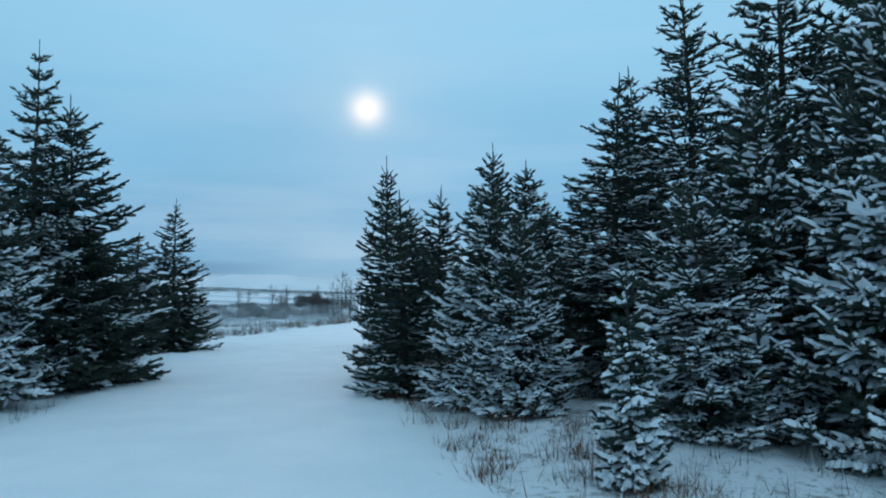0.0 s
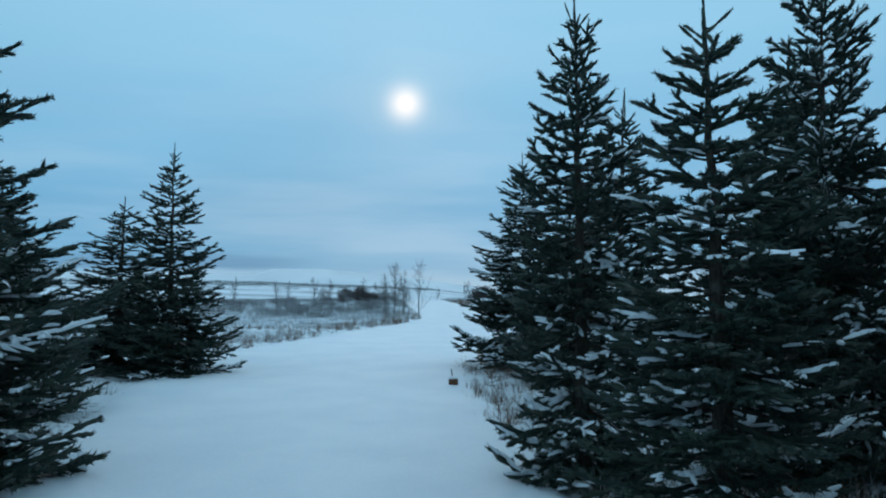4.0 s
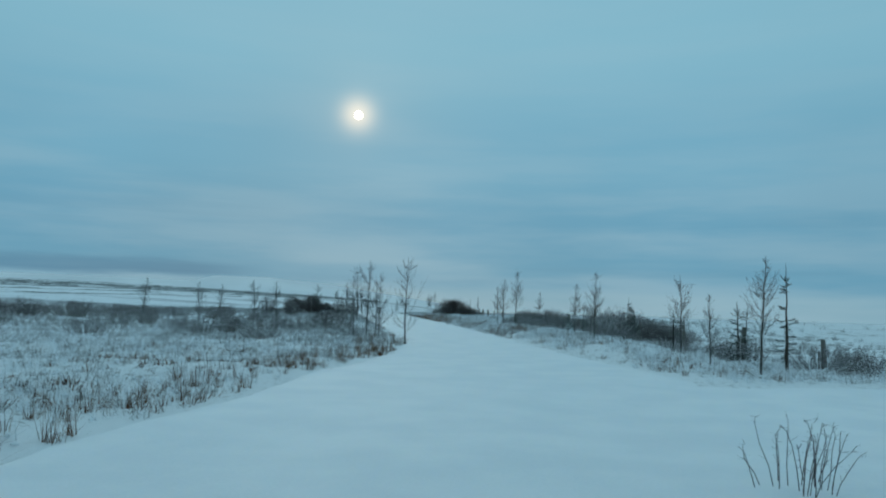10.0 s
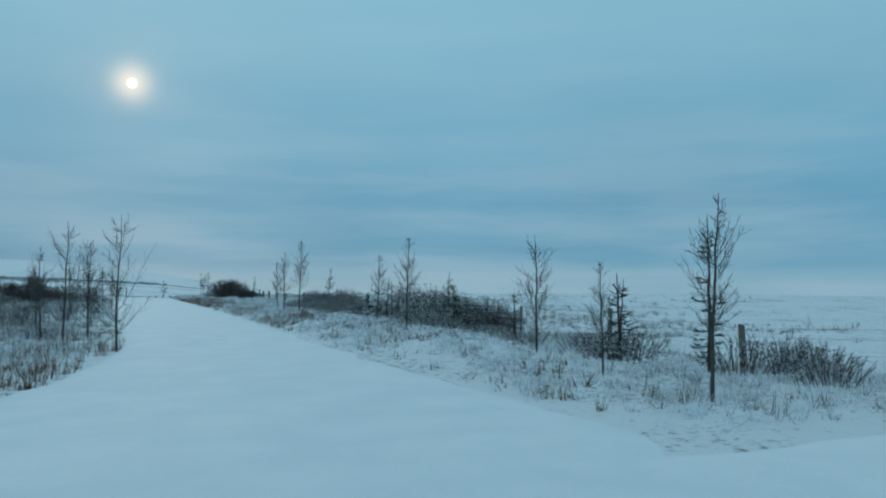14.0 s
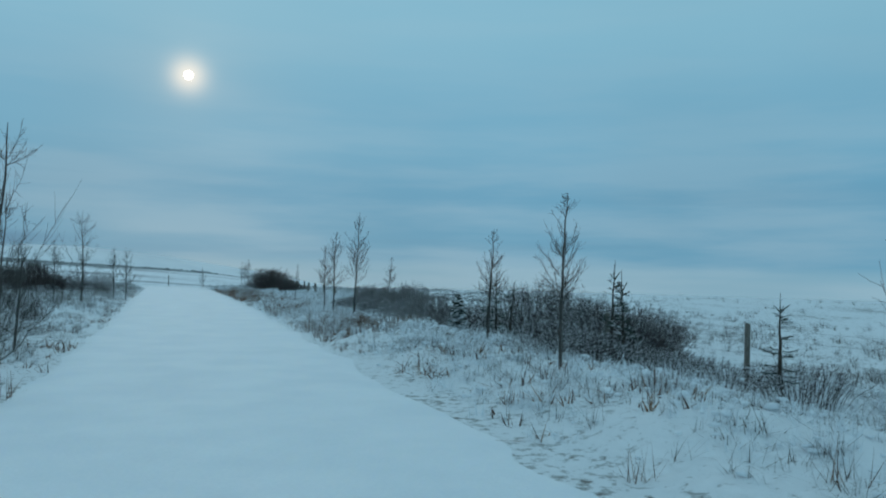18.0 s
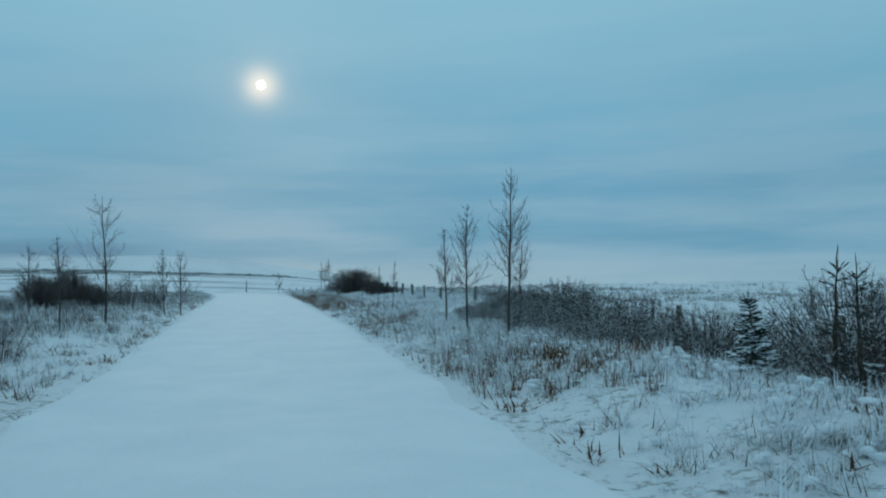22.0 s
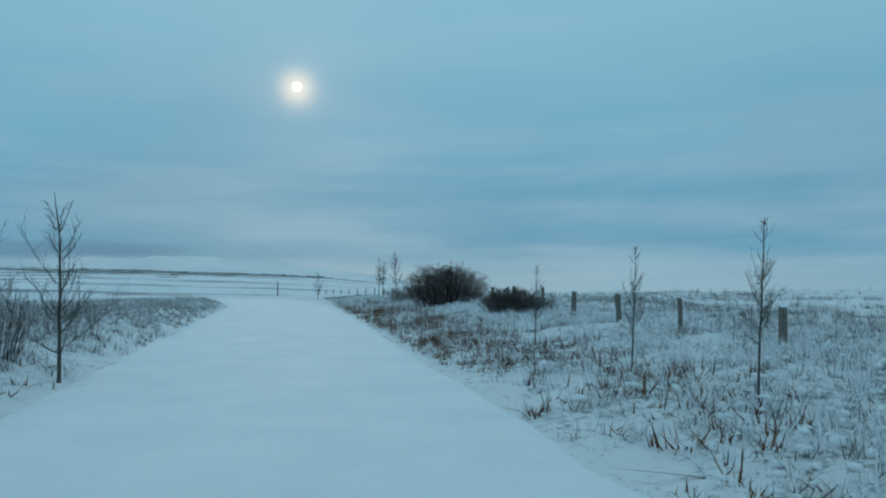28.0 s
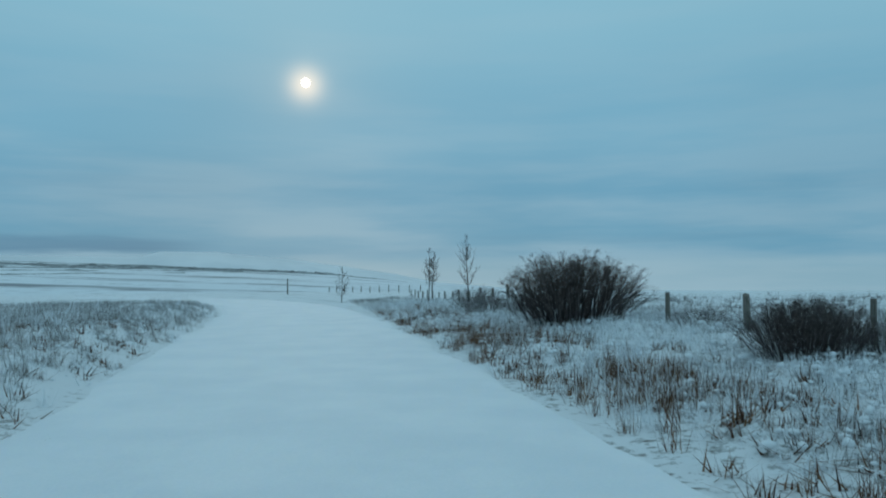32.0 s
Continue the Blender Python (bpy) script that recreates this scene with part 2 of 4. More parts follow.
def tube(batch, pts, radii, sides=5, cap=True):
    """A tapered tube along points."""
    pts = np.asarray(pts, float)
    n = len(pts)
    t = np.gradient(pts, axis=0)
    t /= np.linalg.norm(t, axis=1)[:, None] + 1e-9
    ref = np.array((0.0, 0.0, 1.0)) if abs(t[0][2]) < 0.8 else np.array((1.0, 0.0, 0.0))
    a = np.cross(t, ref)
    a /= np.linalg.norm(a, axis=1)[:, None] + 1e-9
    b = np.cross(t, a)
    ang = np.arange(sides) * 2 * np.pi / sides
    ring = a[:, None, :] * np.cos(ang)[None, :, None] + b[:, None, :] * np.sin(ang)[None, :, None]
    v = pts[:, None, :] + ring * np.asarray(radii, float)[:, None, None]
    f = [(i * sides + j, i * sides + (j + 1) % sides, (i + 1) * sides + (j + 1) % sides, (i + 1) * sides + j) for i in range(n - 1) for j in range(sides)]
    batch.put(v.reshape(-1, 3), f)


def put_tris(batch, tris):
    """Loose triangles, an array (n, 3, 3)."""
    tris = np.asarray(tris, float)
    batch.put(tris.reshape(-1, 3), np.arange(len(tris) * 3).reshape(-1, 3))


def lumps(batch, pts, width, height, rng):
    """A ridge of snow lying along points: flat below, rounded above, pinched at its ends."""
    pts = np.asarray(pts, float)
    n = len(pts)
    t = np.gradient(pts, axis=0)
    side = np.stack([-t[:, 1], t[:, 0], np.zeros(n)], 1)
    side /= np.linalg.norm(side, axis=1)[:, None] + 1e-9
    taper = np.sin(np.linspace(0.12, 0.95, n) * np.pi) ** 0.6 * rng.uniform(0.75, 1.25, n)
    prof = [(-1.0, 0.0), (-0.8, 0.6), (0.0, 1.0), (0.8, 0.6), (1.0, 0.0), (0.0, -0.35)]
    v = np.stack([pts + side * (s * width * taper)[:, None] + np.array((0, 0, 1.0)) * (u * height * taper)[:, None] for s, u in prof], 1)
    k = len(prof)
    f = [(i * k + j, i * k + (j + 1) % k, (i + 1) * k + (j + 1) % k, (i + 1) * k + j) for i in range(n - 1) for j in range(k)]
    last = (n - 1) * k
    f += [(0, 1, 2, 3), (0, 3, 4, 5), (last + 3, last + 2, last + 1, last), (last + 5, last + 4, last + 3, last)]
    batch.put(v.reshape(-1, 3), f)


# ---- the ground ----
def edge(table, y):
    ys, xs = zip(*table)
    return np.interp(y, ys, xs)


LEFT_EDGE = [(-20, -3.6), (8, -3.9), (15, -4.4), (21, -5.5), (26, -5.3), (30, -4.2), (36, -2.6), (41, -0.8), (47, 0.1), (60, 0.1), (80, -0.45), (108, -0.7), (116, -1.6), (128, -5.0), (150, -15.0), (200, -44.0)]
RIGHT_EDGE = [(-20, 1.6), (5, 1.0), (11, 0.45), (16, 0.05), (22, 0.25), (25, 2.2), (34, 4.9), (41, 4.45), (50, 4.6), (60, 4.8), (75, 4.9), (100, 4.7), (110, 4.3), (118, 3.2), (130, 0.2), (150, -7.5), (200, -34.0)]


def fbm(x, y, scale):
    return noise.noise((x * scale, y * scale, 0.3)) + 0.5 * noise.noise((x * scale * 2.1, y * scale * 2.1, 4.0)) + 0.25 * noise.noise((x * scale * 4.3, y * scale * 4.3, 9.0))


def off_road(x, y):
    """Metres outside the cleared snow, negative on it."""
    d = max(edge(LEFT_EDGE, y) - x, x - edge(RIGHT_EDGE, y))
    if x > 1.0:  # the side track
        far = 33.4 - 0.10 * (x - 6)
        d = min(d, max(y - far, 24.6 - 0.05 * x - y, 2 - x))
    return d


def fall(x, y):
    """The land falls away beyond the rise."""
    r = math.hypot((x - 2.5) * 1.0, (y - 58) * 0.95)
    s = max(0.0, r - 46.0)
    return -0.0235 * (s * s / (s + 30.0))


def ground_z(x, y):
    d = off_road(x, y)
    k = min(1.0, max(0.0, d / 1.6))
    k = k * k * (3 - 2 * k)
    rough = 0.10 * fbm(x, y, 0.35) + 0.07 * fbm(x + 31, y, 1.1)
    bank = 0.05 * k
    late = min(1.0, max(0.0, (y - 60) / 9.0)) * min(1.0, max(0.0, (125 - y) / 20.0))
    if x > 4:
        bank += k * (-0.20 * (1 - late) * min(1.0, max(0.0, (d - 1.5) / 4.0)) + 0.36 * late * min(1.0, max(0.0, (x - 7.3) / 2.2)))
        bank += 0.30 * k * min(1.0, max(0.0, (y - 37) / 8.0)) * (1 - 0.6 * late) * math.exp(-((x - 7.2) / 1.6) ** 2)
    elif x < 1 and y > 40:
        bank += 0.32 * k * late
    return fall(x, y) + k * rough + bank + (1 - k) * 0.015 * fbm(x, y, 0.5)


def spread(a, b, step, reach, grow=1.22):
    inner = list(np.arange(a, b + step / 2, step))
    low, high, s = [a], [b], step
    while high[-1] - b < reach:
        s *= grow
        high.append(high[-1] + s)
        low.append(low[-1] - s)
    return low[:0:-1] + inner + high[1:]


def build_ground():
    xs, ys = spread(-14.0, 16.0, 0.4, 4300), spread(-6.0, 128.0, 0.5, 4300)
    verts = [(x, y, ground_z(x, y)) for y in ys for x in xs]
    w = len(xs)
    faces = [(j * w + i, j * w + i + 1, (j + 1) * w + i + 1, (j + 1) * w + i) for j in range(len(ys) - 1) for i in range(w - 1)]
    me = mesh_of("ground", verts, faces, FIELD, True)
    tagged(new("ground", me), "rough snow-dusted field of dead grass and tussocks", "ground", kind="structure")


def strip(name, rows, label):
    """A sheet of snow over the ground from rows of points."""
    w = len(rows[0])
    verts = [p for row in rows for p in row]
    faces = [(j * w + i, j * w + i + 1, (j + 1) * w + i + 1, (j + 1) * w + i) for j in range(len(rows) - 1) for i in range(w - 1)]
    me = mesh_of(name, verts, faces, SNOW, True)
    ob = tagged(new(name, me), label, "road", kind="structure")
    return ob


def road_rise(s, wob):
    """The height of the snow over the ground across the road, s from 0 to 1."""
    e = min(s, 1 - s)
    lift = min(1.0, e / 0.10)
    return -0.06 + 0.11 * lift * lift * (3 - 2 * lift) - 0.012 * math.exp(-((s - 0.30) / 0.06) ** 2) - 0.012 * math.exp(-((s - 0.68) / 0.06) ** 2) + wob


def build_road():
    rows = []
    for y in np.arange(-20, 175, 0.4):
        l, r = edge(LEFT_EDGE, y), edge(RIGHT_EDGE, y)
        l += 0.22 * fbm(3.0, y, 0.45) - 0.35
        r += 0.22 * fbm(47.0, y, 0.45) + 0.35
        row = []
        for s in np.linspace(0, 1, 27):
            x = l + (r - l) * s
            row.append((x, y, ground_z(x, y) + road_rise(s, 0.012 * fbm(x, y, 0.8))))
        rows.append(row)
    strip("road", rows, "single-track road under smooth untouched fresh snow")
    rows = []
    for x in np.arange(1.2, 40, 0.5):
        a, b = 24.3 - 0.05 * x, 33.7 - 0.10 * (x - 6) + 0.2 * fbm(x, 90.0, 0.5)
        row = []
        for s in np.linspace(0, 1, 21):
            y = a + (b - a) * s
            row.append((x, y, ground_z(x, y) + road_rise(s, 0.012 * fbm(x, y, 0.8)) - 0.006 - (0.08 if x < 1.5 else 0.0)))
        rows.append(row)
    strip("side_road", rows, "side track joining the road under fresh snow")


build_ground()
build_road()


# ---- where the plants stand ----
TREES = [
    # kind, x, y, scale of the height
    ("sb", -12.2, 58.2, 0.80), ("sb", -8.4, 52.4, 0.74), ("bc", -7.1, 60.4, 0.98), ("sb", -5.6, 57.0, 0.80), ("sa", -1.9, 49.4, 0.72), ("bb", -0.95, 52.4, 0.75),
    ("ba", -0.1, 46.3, 0.94), ("ba", -0.85, 50.6, 0.82), ("ba", -1.55, 68.0, 1.02), ("sb", -2.2, 66.0, 0.80), ("sb", -1.05, 76.5, 0.86),
    ("bc", -4.2, 71.0, 0.9), ("bb", 4.3, 119.3, 0.75), ("sb", -9.8, 66.0, 0.7), ("bc", -2.6, 55.6, 0.8),
    ("sc", 6.85, 64.2, 0.83), ("sc", 7.25, 50.0, 0.72), ("sc", 7.3, 38.2, 0.66), ("sb", 7.2, 35.6, 0.96), ("sb", 9.4, 33.3, 0.85),
    ("sc", 11.0, 70.6, 0.70), ("st", 6.8, 79.2, 0.54), ("st", 6.95, 75.65, 0.58), ("st", 7.1, 73.17, 0.64),
    ("sb", 7.6, 103.0, 0.88), ("sc", 7.6, 110.9, 0.84), ("sb", 8.0, 112.4, 0.80),
]
RAGGED = [
    # x, y, scale, turn
    (8.81, 53.74, 0.95, 240), (8.97, 53.5, 0.92, 130), (8.47, 54.65, 0.6, 5), (9.02, 48.6, 1.08, 200), (9.22, 48.5, 1.0, 80), (9.5, 48.85, 0.84, 20), (8.52, 51.84, 0.78, 310), (10.1, 41.6, 1.0, 300), (9.85, 33.2, 1.3, 15),
    (9.35, 45.0, 0.80, 150), (11.1, 57.2, 0.55, 20),
]
BUSHES = [
    # x, y, scale of the height, scale of the width
    (9.9, 88.6, 0.32, 0.40), (9.8, 92.2, 0.30, 0.5), (9.7, 87.4, 0.34, 0.36), (8.6, 99.6, 0.5, 0.6), (7.8, 101.6, 0.42, 0.7), (8.4, 105.0, 0.55, 0.8),
    (10.1, 54.0, 1.15, 1.15), (11.6, 56.0, 1.2, 1.2), (9.7, 57.6, 0.72, 1.0), (8.4, 64.3, 0.5, 0.45), (9.2, 62.6, 0.36, 0.4), (8.7, 59.8, 0.84, 0.55), (9.7, 59.9, 0.88, 0.6), (10.6, 61.6, 0.42, 0.5), (8.0, 66.0, 0.3, 0.4),
    (12.0, 54.8, 0.95, 0.75),
    (-4.9, 79.0, 1.5, 0.5), (-3.9, 78.2, 0.9, 0.45), (-6.2, 79.8, 1.25, 0.55), (-3.2, 80.5, 0.6, 0.5), (-6.0, 71.8, 1.1, 0.45), (-7.6, 72.6, 1.15, 0.42),
    (-1.8, 78.8, 0.85, 0.5), (-2.7, 77.6, 0.9, 0.5), (-18.0, 66.0, 0.72, 1.3), (-21.5, 66.5, 0.75, 1.4), (-25.0, 67.5, 0.8, 1.4), (-28.5, 68.0, 0.8, 1.4), (-20.0, 64.8, 0.6, 1.1), (-15.6, 65.8, 0.5, 1.1), (-23.4, 65.2, 0.66, 1.2), (-3.2, 56.5, 0.7, 0.7), (-14.5, 70.0, 0.45, 1.2), (-11.0, 72.0, 0.45, 1.2),
]


# ---- the far country ----
def azimuth_point(az, el, dist):
    a, e = radians(az), radians(el)
    return (2 + dist * math.sin(a), 50 + dist * math.cos(a), 1.5 + dist * math.tan(e))


def ridge(name, label, dist, line, foot, mat, wobble, depth):
    """A long hill: a sloping face that rises to a crest, with a back behind it."""
    azs = np.arange(line[0][0], line[-1][0] + 0.01, 0.4)
    rows = [[], [], [], []]
    for az in azs:
        el = np.interp(az, *zip(*line)) + wobble * fbm(az, dist * 0.01, 0.35)
        for k, (e, d) in enumerate(((foot, dist), (foot + (el - foot) * 0.6, dist + depth * 0.5), (el, dist + depth), (foot - 1.0, dist + 1.6 * depth))):
            rows[k].append(azimuth_point(az, e, d))
    w = len(azs)
    verts = [p for row in rows for p in row]
    faces = [(j * w + i, j * w + i + 1, (j + 1) * w + i + 1, (j + 1) * w + i) for j in range(3) for i in range(w - 1)]
    tagged(new(name, mesh_of(name, verts, faces, mat, True)), label, "hill", kind="structure")


def plain_build(n, p):
    band = n.noise(n.stretch(p, (0.0006, 0.013, 0.0)), 1.0, 4.0, 0.75)
    spot = n.noise(n.stretch(p, (0.02, 0.05, 1.0)), 1.0, 5.0, 0.7)
    broken = n.ramp(n.noise(n.stretch(p, (0.006, 0.02, 0.0)), 1.0, 5.0, 0.7), [(0.40, 0.15), (0.60, 1.0)])
    tone = n.mix(n.math("MULTIPLY", broken, n.ramp(band, [(0.50, 0.0), (0.60, 0.95)])), (0.82, 0.85, 0.88), (0.27, 0.28, 0.30))
    return n.mix(n.ramp(spot, [(0.55, 0.0), (0.68, 0.6)]), tone, (0.25, 0.25, 0.25)), spot


HILL_SNOW = surface("far_hill_snow", lambda n, p: (n.ramp(n.noise(p, 0.004, 4.0, 0.6), [(0.3, (0.74, 0.77, 0.80)), (0.7, (0.84, 0.86, 0.88))]), n.noise(p, 0.004)), 0.9)
PLAIN = surface("far_snowy_land", plain_build, 0.9)
ridge("far_hill", "broad far snow-covered hill under the clouds", 2600, [(-60, 1.4), (-30, 1.45), (-16, 1.35), (-11.2, 1.3), (-9.8, 1.68), (-6, 1.66), (-1, 1.2), (3, 0.62), (7, 0.0), (10, -0.6), (20, -1.5)], -2.2, HILL_SNOW, 0.03, 900)
SLOPE = [(-60, 1.15), (-20, 1.02), (-9, 0.64), (-1, 0.24), (3, -0.08), (7, -0.5), (12, -1.1)]
ridge("far_slope", "long snowy slope with dark bands of bare ground", 900, SLOPE, -2.6, PLAIN, 0.03, 700)


def build_hedges():
    """Long low banks of dark scrub and bare earth that cross the far slope."""
    rng = np.random.default_rng(90)
    for share, az1, tall, gap in ((0.03, 8, 1.1, 0.0), (0.17, 3, 2.0, -0.05), (0.29, 3, 4.2, -0.25), (0.38, 1, 3.0, -0.1), (0.52, 2, 2.8, -0.1), (0.72, -4, 2.0, 0.05), (1.0, -8, 1.8, 0.1)):
        azs = np.arange(-60, az1, 0.12)
        verts, faces = [], []
        for az in azs:
            crest = np.interp(az, *zip(*SLOPE)) + 0.03 * fbm(az, 9.0, 0.35)
            drop = share * max(0.12, min(1.0, (4.0 - az) / 24.0))
            k = 1 - drop / (crest + 2.6)
            low, high = Vector(azimuth_point(az, -2.6 + 0.6 * (crest + 2.6), 1250)), Vector(azimuth_point(az, crest, 1600))
            x, y, z = low.lerp(high, (k - 0.6) / 0.4)
            q = tall * max(0.0, min(1.0, 0.55 + 1.2 * (fbm(az, share * 50, 0.5) - gap))) * rng.uniform(0.5, 1.2)
            d = np.array((x - 2, y - 50)) / math.hypot(x - 2, y - 50)
            for s, u in ((-6, -1.5), (-2, q), (2, q * 0.9), (6, -1.5)):
                verts.append((x + d[0] * s, y + d[1] * s, z + u))
        for i in range(len(azs) - 1):
            faces += [(4 * i + j, 4 * i + j + 1, 4 * i + j + 5, 4 * i + j + 4) for j in range(3)]
        tagged(new("hedge_bank", mesh_of("hedge_bank", verts, faces, HAZY_SCRUB)), "long dark bank of scrub across the far snowy slope", "bank", kind="structure")


# scrub and bare earth, with the pale haze of distance put into the colour
HAZY_SCRUB = surface("far_scrub_hazed", lambda n, p: (n.ramp(n.noise(p, 0.05, 4.0, 0.7), [(0.35, (0.20, 0.195, 0.19)), (0.65, (0.46, 0.46, 0.46))]), n.noise(p, 0.05)), 0.9)
build_hedges()


def marker(x, y, h, name, label, w=0.07):
    b = Batch()
    rng = np.random.default_rng(int(x * 10 + y))
    z = ground_z(x, y)
    tube(b, [(x, y, z - 0.2), (x, y, z + h * 0.5), (x + 0.01, y, z + h)], (w, w * 0.95, w * 0.85), 8)
    root = tagged(new(name), label, "post")
    part("post", b.mesh("post", POST_WOOD), root)
    c = Batch()
    lumps(c, np.stack([np.linspace(x - w, x + w, 5), np.full(5, y), np.full(5, z + h)], 1), w * 0.95, 0.05, rng)
    part("snow_cap", c.mesh("snow_cap", BOUGH_SNOW, True), root)


def build_stump():
    root = tagged(new("marker_block"), "small brown block with a thin stick, capped with snow", "marker")
    x, y = -0.2, 18.95
    z = ground_z(x, y) + 0.03
    b = Batch()
    ring = [(-0.07, -0.05), (-0.05, -0.06), (0.05, -0.06), (0.07, -0.05), (0.07, 0.05), (0.05, 0.06), (-0.05, 0.06), (-0.07, 0.05)]
    v = [(x + a * q, y + c * q, z + h) for h, q in ((-0.1, 1.0), (0.09, 1.0), (0.105, 0.9)) for a, c in ring]
    f = [(i * 8 + j, i * 8 + (j + 1) % 8, (i + 1) * 8 + (j + 1) % 8, (i + 1) * 8 + j) for i in range(2) for j in range(8)]
    b.put(v, f + [(16, 17, 18, 19), (16, 19, 20, 23), (20, 21, 22, 23)])
    part("block", b.mesh("block", DOCK), root)
    c = Batch()
    lumps(c, np.stack([np.linspace(x - 0.08, x + 0.08, 6), np.full(6, y), np.full(6, z + 0.105)], 1), 0.065, 0.04, np.random.default_rng(2))
    part("snow_cap", c.mesh("snow_cap", BOUGH_SNOW, True), root)
    t = Batch()
    tube(t, [(x - 0.01, y, z), (x - 0.015, y, z + 0.14), (x - 0.03, y, z + 0.25)], (0.012, 0.011, 0.009), 6)
    part("stick", t.mesh("stick", POST_WOOD), root)


build_stump()
marker(0.6, 170.0, 1.9, "marker_post", "far dark marker post beside the road", 0.08)
for i in range(12):
    marker(34 - 2.1 * i, 262 + 5 * i, 1.9, "fence_post", "far fence post on the snowy rise", 0.13)


# ---- spruces ----
PROFILE = ((0.0, 0.10, 0.25, 0.50, 0.75, 0.88, 0.95, 1.0), (0.78, 1.0, 0.93, 0.66, 0.33, 0.13, 0.06, 0.03))


def shoot_mesh(shoots, rng, lush):
    """Brush-like shoots: a tapered core thick with fine needles. shoots: rows of start, end, radius."""
    p0, p1, rad = shoots[:, 0:3], shoots[:, 3:6], shoots[:, 6]
    n = len(p0)
    d = p1 - p0
    length = np.linalg.norm(d, axis=1)
    d /= length[:, None] + 1e-9
    a = np.cross(d, (0.13, 0.21, 1.0))
    a /= np.linalg.norm(a, axis=1)[:, None] + 1e-9
    b = np.cross(a, d)
    ang = np.arange(4) * np.pi / 2
    ring = a[:, None] * np.cos(ang)[None, :, None] + b[:, None] * np.sin(ang)[None, :, None]
    core = np.concatenate([p0[:, None] + ring * (rad * 0.45)[:, None, None], (p0 + d * (length * 0.6)[:, None])[:, None] + ring * (rad * 0.62)[:, None, None], p1[:, None]], 1)
    j = np.arange(4)
    k = (j + 1) % 4
    tri = np.concatenate([np.stack([j, k, k + 4], 1), np.stack([j, k + 4, j + 4], 1), np.stack([j + 4, k + 4, np.full(4, 8)], 1)])
    leaves = Batch()
    leaves.put(core.reshape(-1, 3), (tri[None] + 9 * np.arange(n)[:, None, None]).reshape(-1, 3))
    per = np.maximum(4, (length * 150 * lush).astype(int))
    at = np.repeat(np.arange(n), per)
    m = len(at)
    s = rng.random(m) ** 0.85
    t = rng.uniform(0, 6.283, m)
    out = a[at] * np.cos(t)[:, None] + b[at] * np.sin(t)[:, None]
    size = rad[at] * rng.uniform(0.75, 1.25, m) * 1.25
    base = p0[at] + d[at] * (s * length[at])[:, None]
    tip = base + (d[at] * 0.75 + out * 0.82) * size[:, None]
    wide = np.cross(d[at], out) * (0.0036 + 0.07 * rad[at])[:, None]
    put_tris(leaves, np.stack([base - wide, base + wide, tip], 1))
    return leaves


def shoot_snow(white, shoots, rng):
    """Snow lying along the tops of shoots: a low rounded ridge on each."""
    if not len(shoots):
        return
    p0, p1, rad, load = shoots[:, 0:3], shoots[:, 3:6], shoots[:, 6], shoots[:, 7]
    n = len(p0)
    d = p1 - p0
    side = np.stack([-d[:, 1], d[:, 0], np.zeros(n)], 1)
    side /= np.linalg.norm(side, axis=1)[:, None] + 1e-9
    up = np.array((0.0, 0.0, 1.0))
    rows = []
    for q, w in ((-0.05, 0.35), (0.3, 1.0), (0.7, 0.95), (1.06, 0.3)):
        wide = rad * w * rng.uniform(0.7, 1.15, n) * (0.55 + 0.55 * load)
        tall = rad * (0.5 + 0.45 * w) + 0.012 * w * load * rng.uniform(0.5, 1.6, n)
        c = p0 + d * q
        rows.append(np.stack([c - side * wide[:, None] + up * (rad * 0.25)[:, None], c - side * (wide * 0.5)[:, None] + up * tall[:, None],
                              c + side * (wide * 0.5)[:, None] + up * tall[:, None], c + side * wide[:, None] + up * (rad * 0.25)[:, None]], 1))
    v = np.concatenate(rows, 1)
    f = np.array([(i * 4 + j, i * 4 + j + 1, i * 4 + j + 5, i * 4 + j + 4) for i in range(3) for j in range(3)])
    white.put(v.reshape(-1, 3), (f[None] + 16 * np.arange(n)[:, None, None]).reshape(-1, 4))


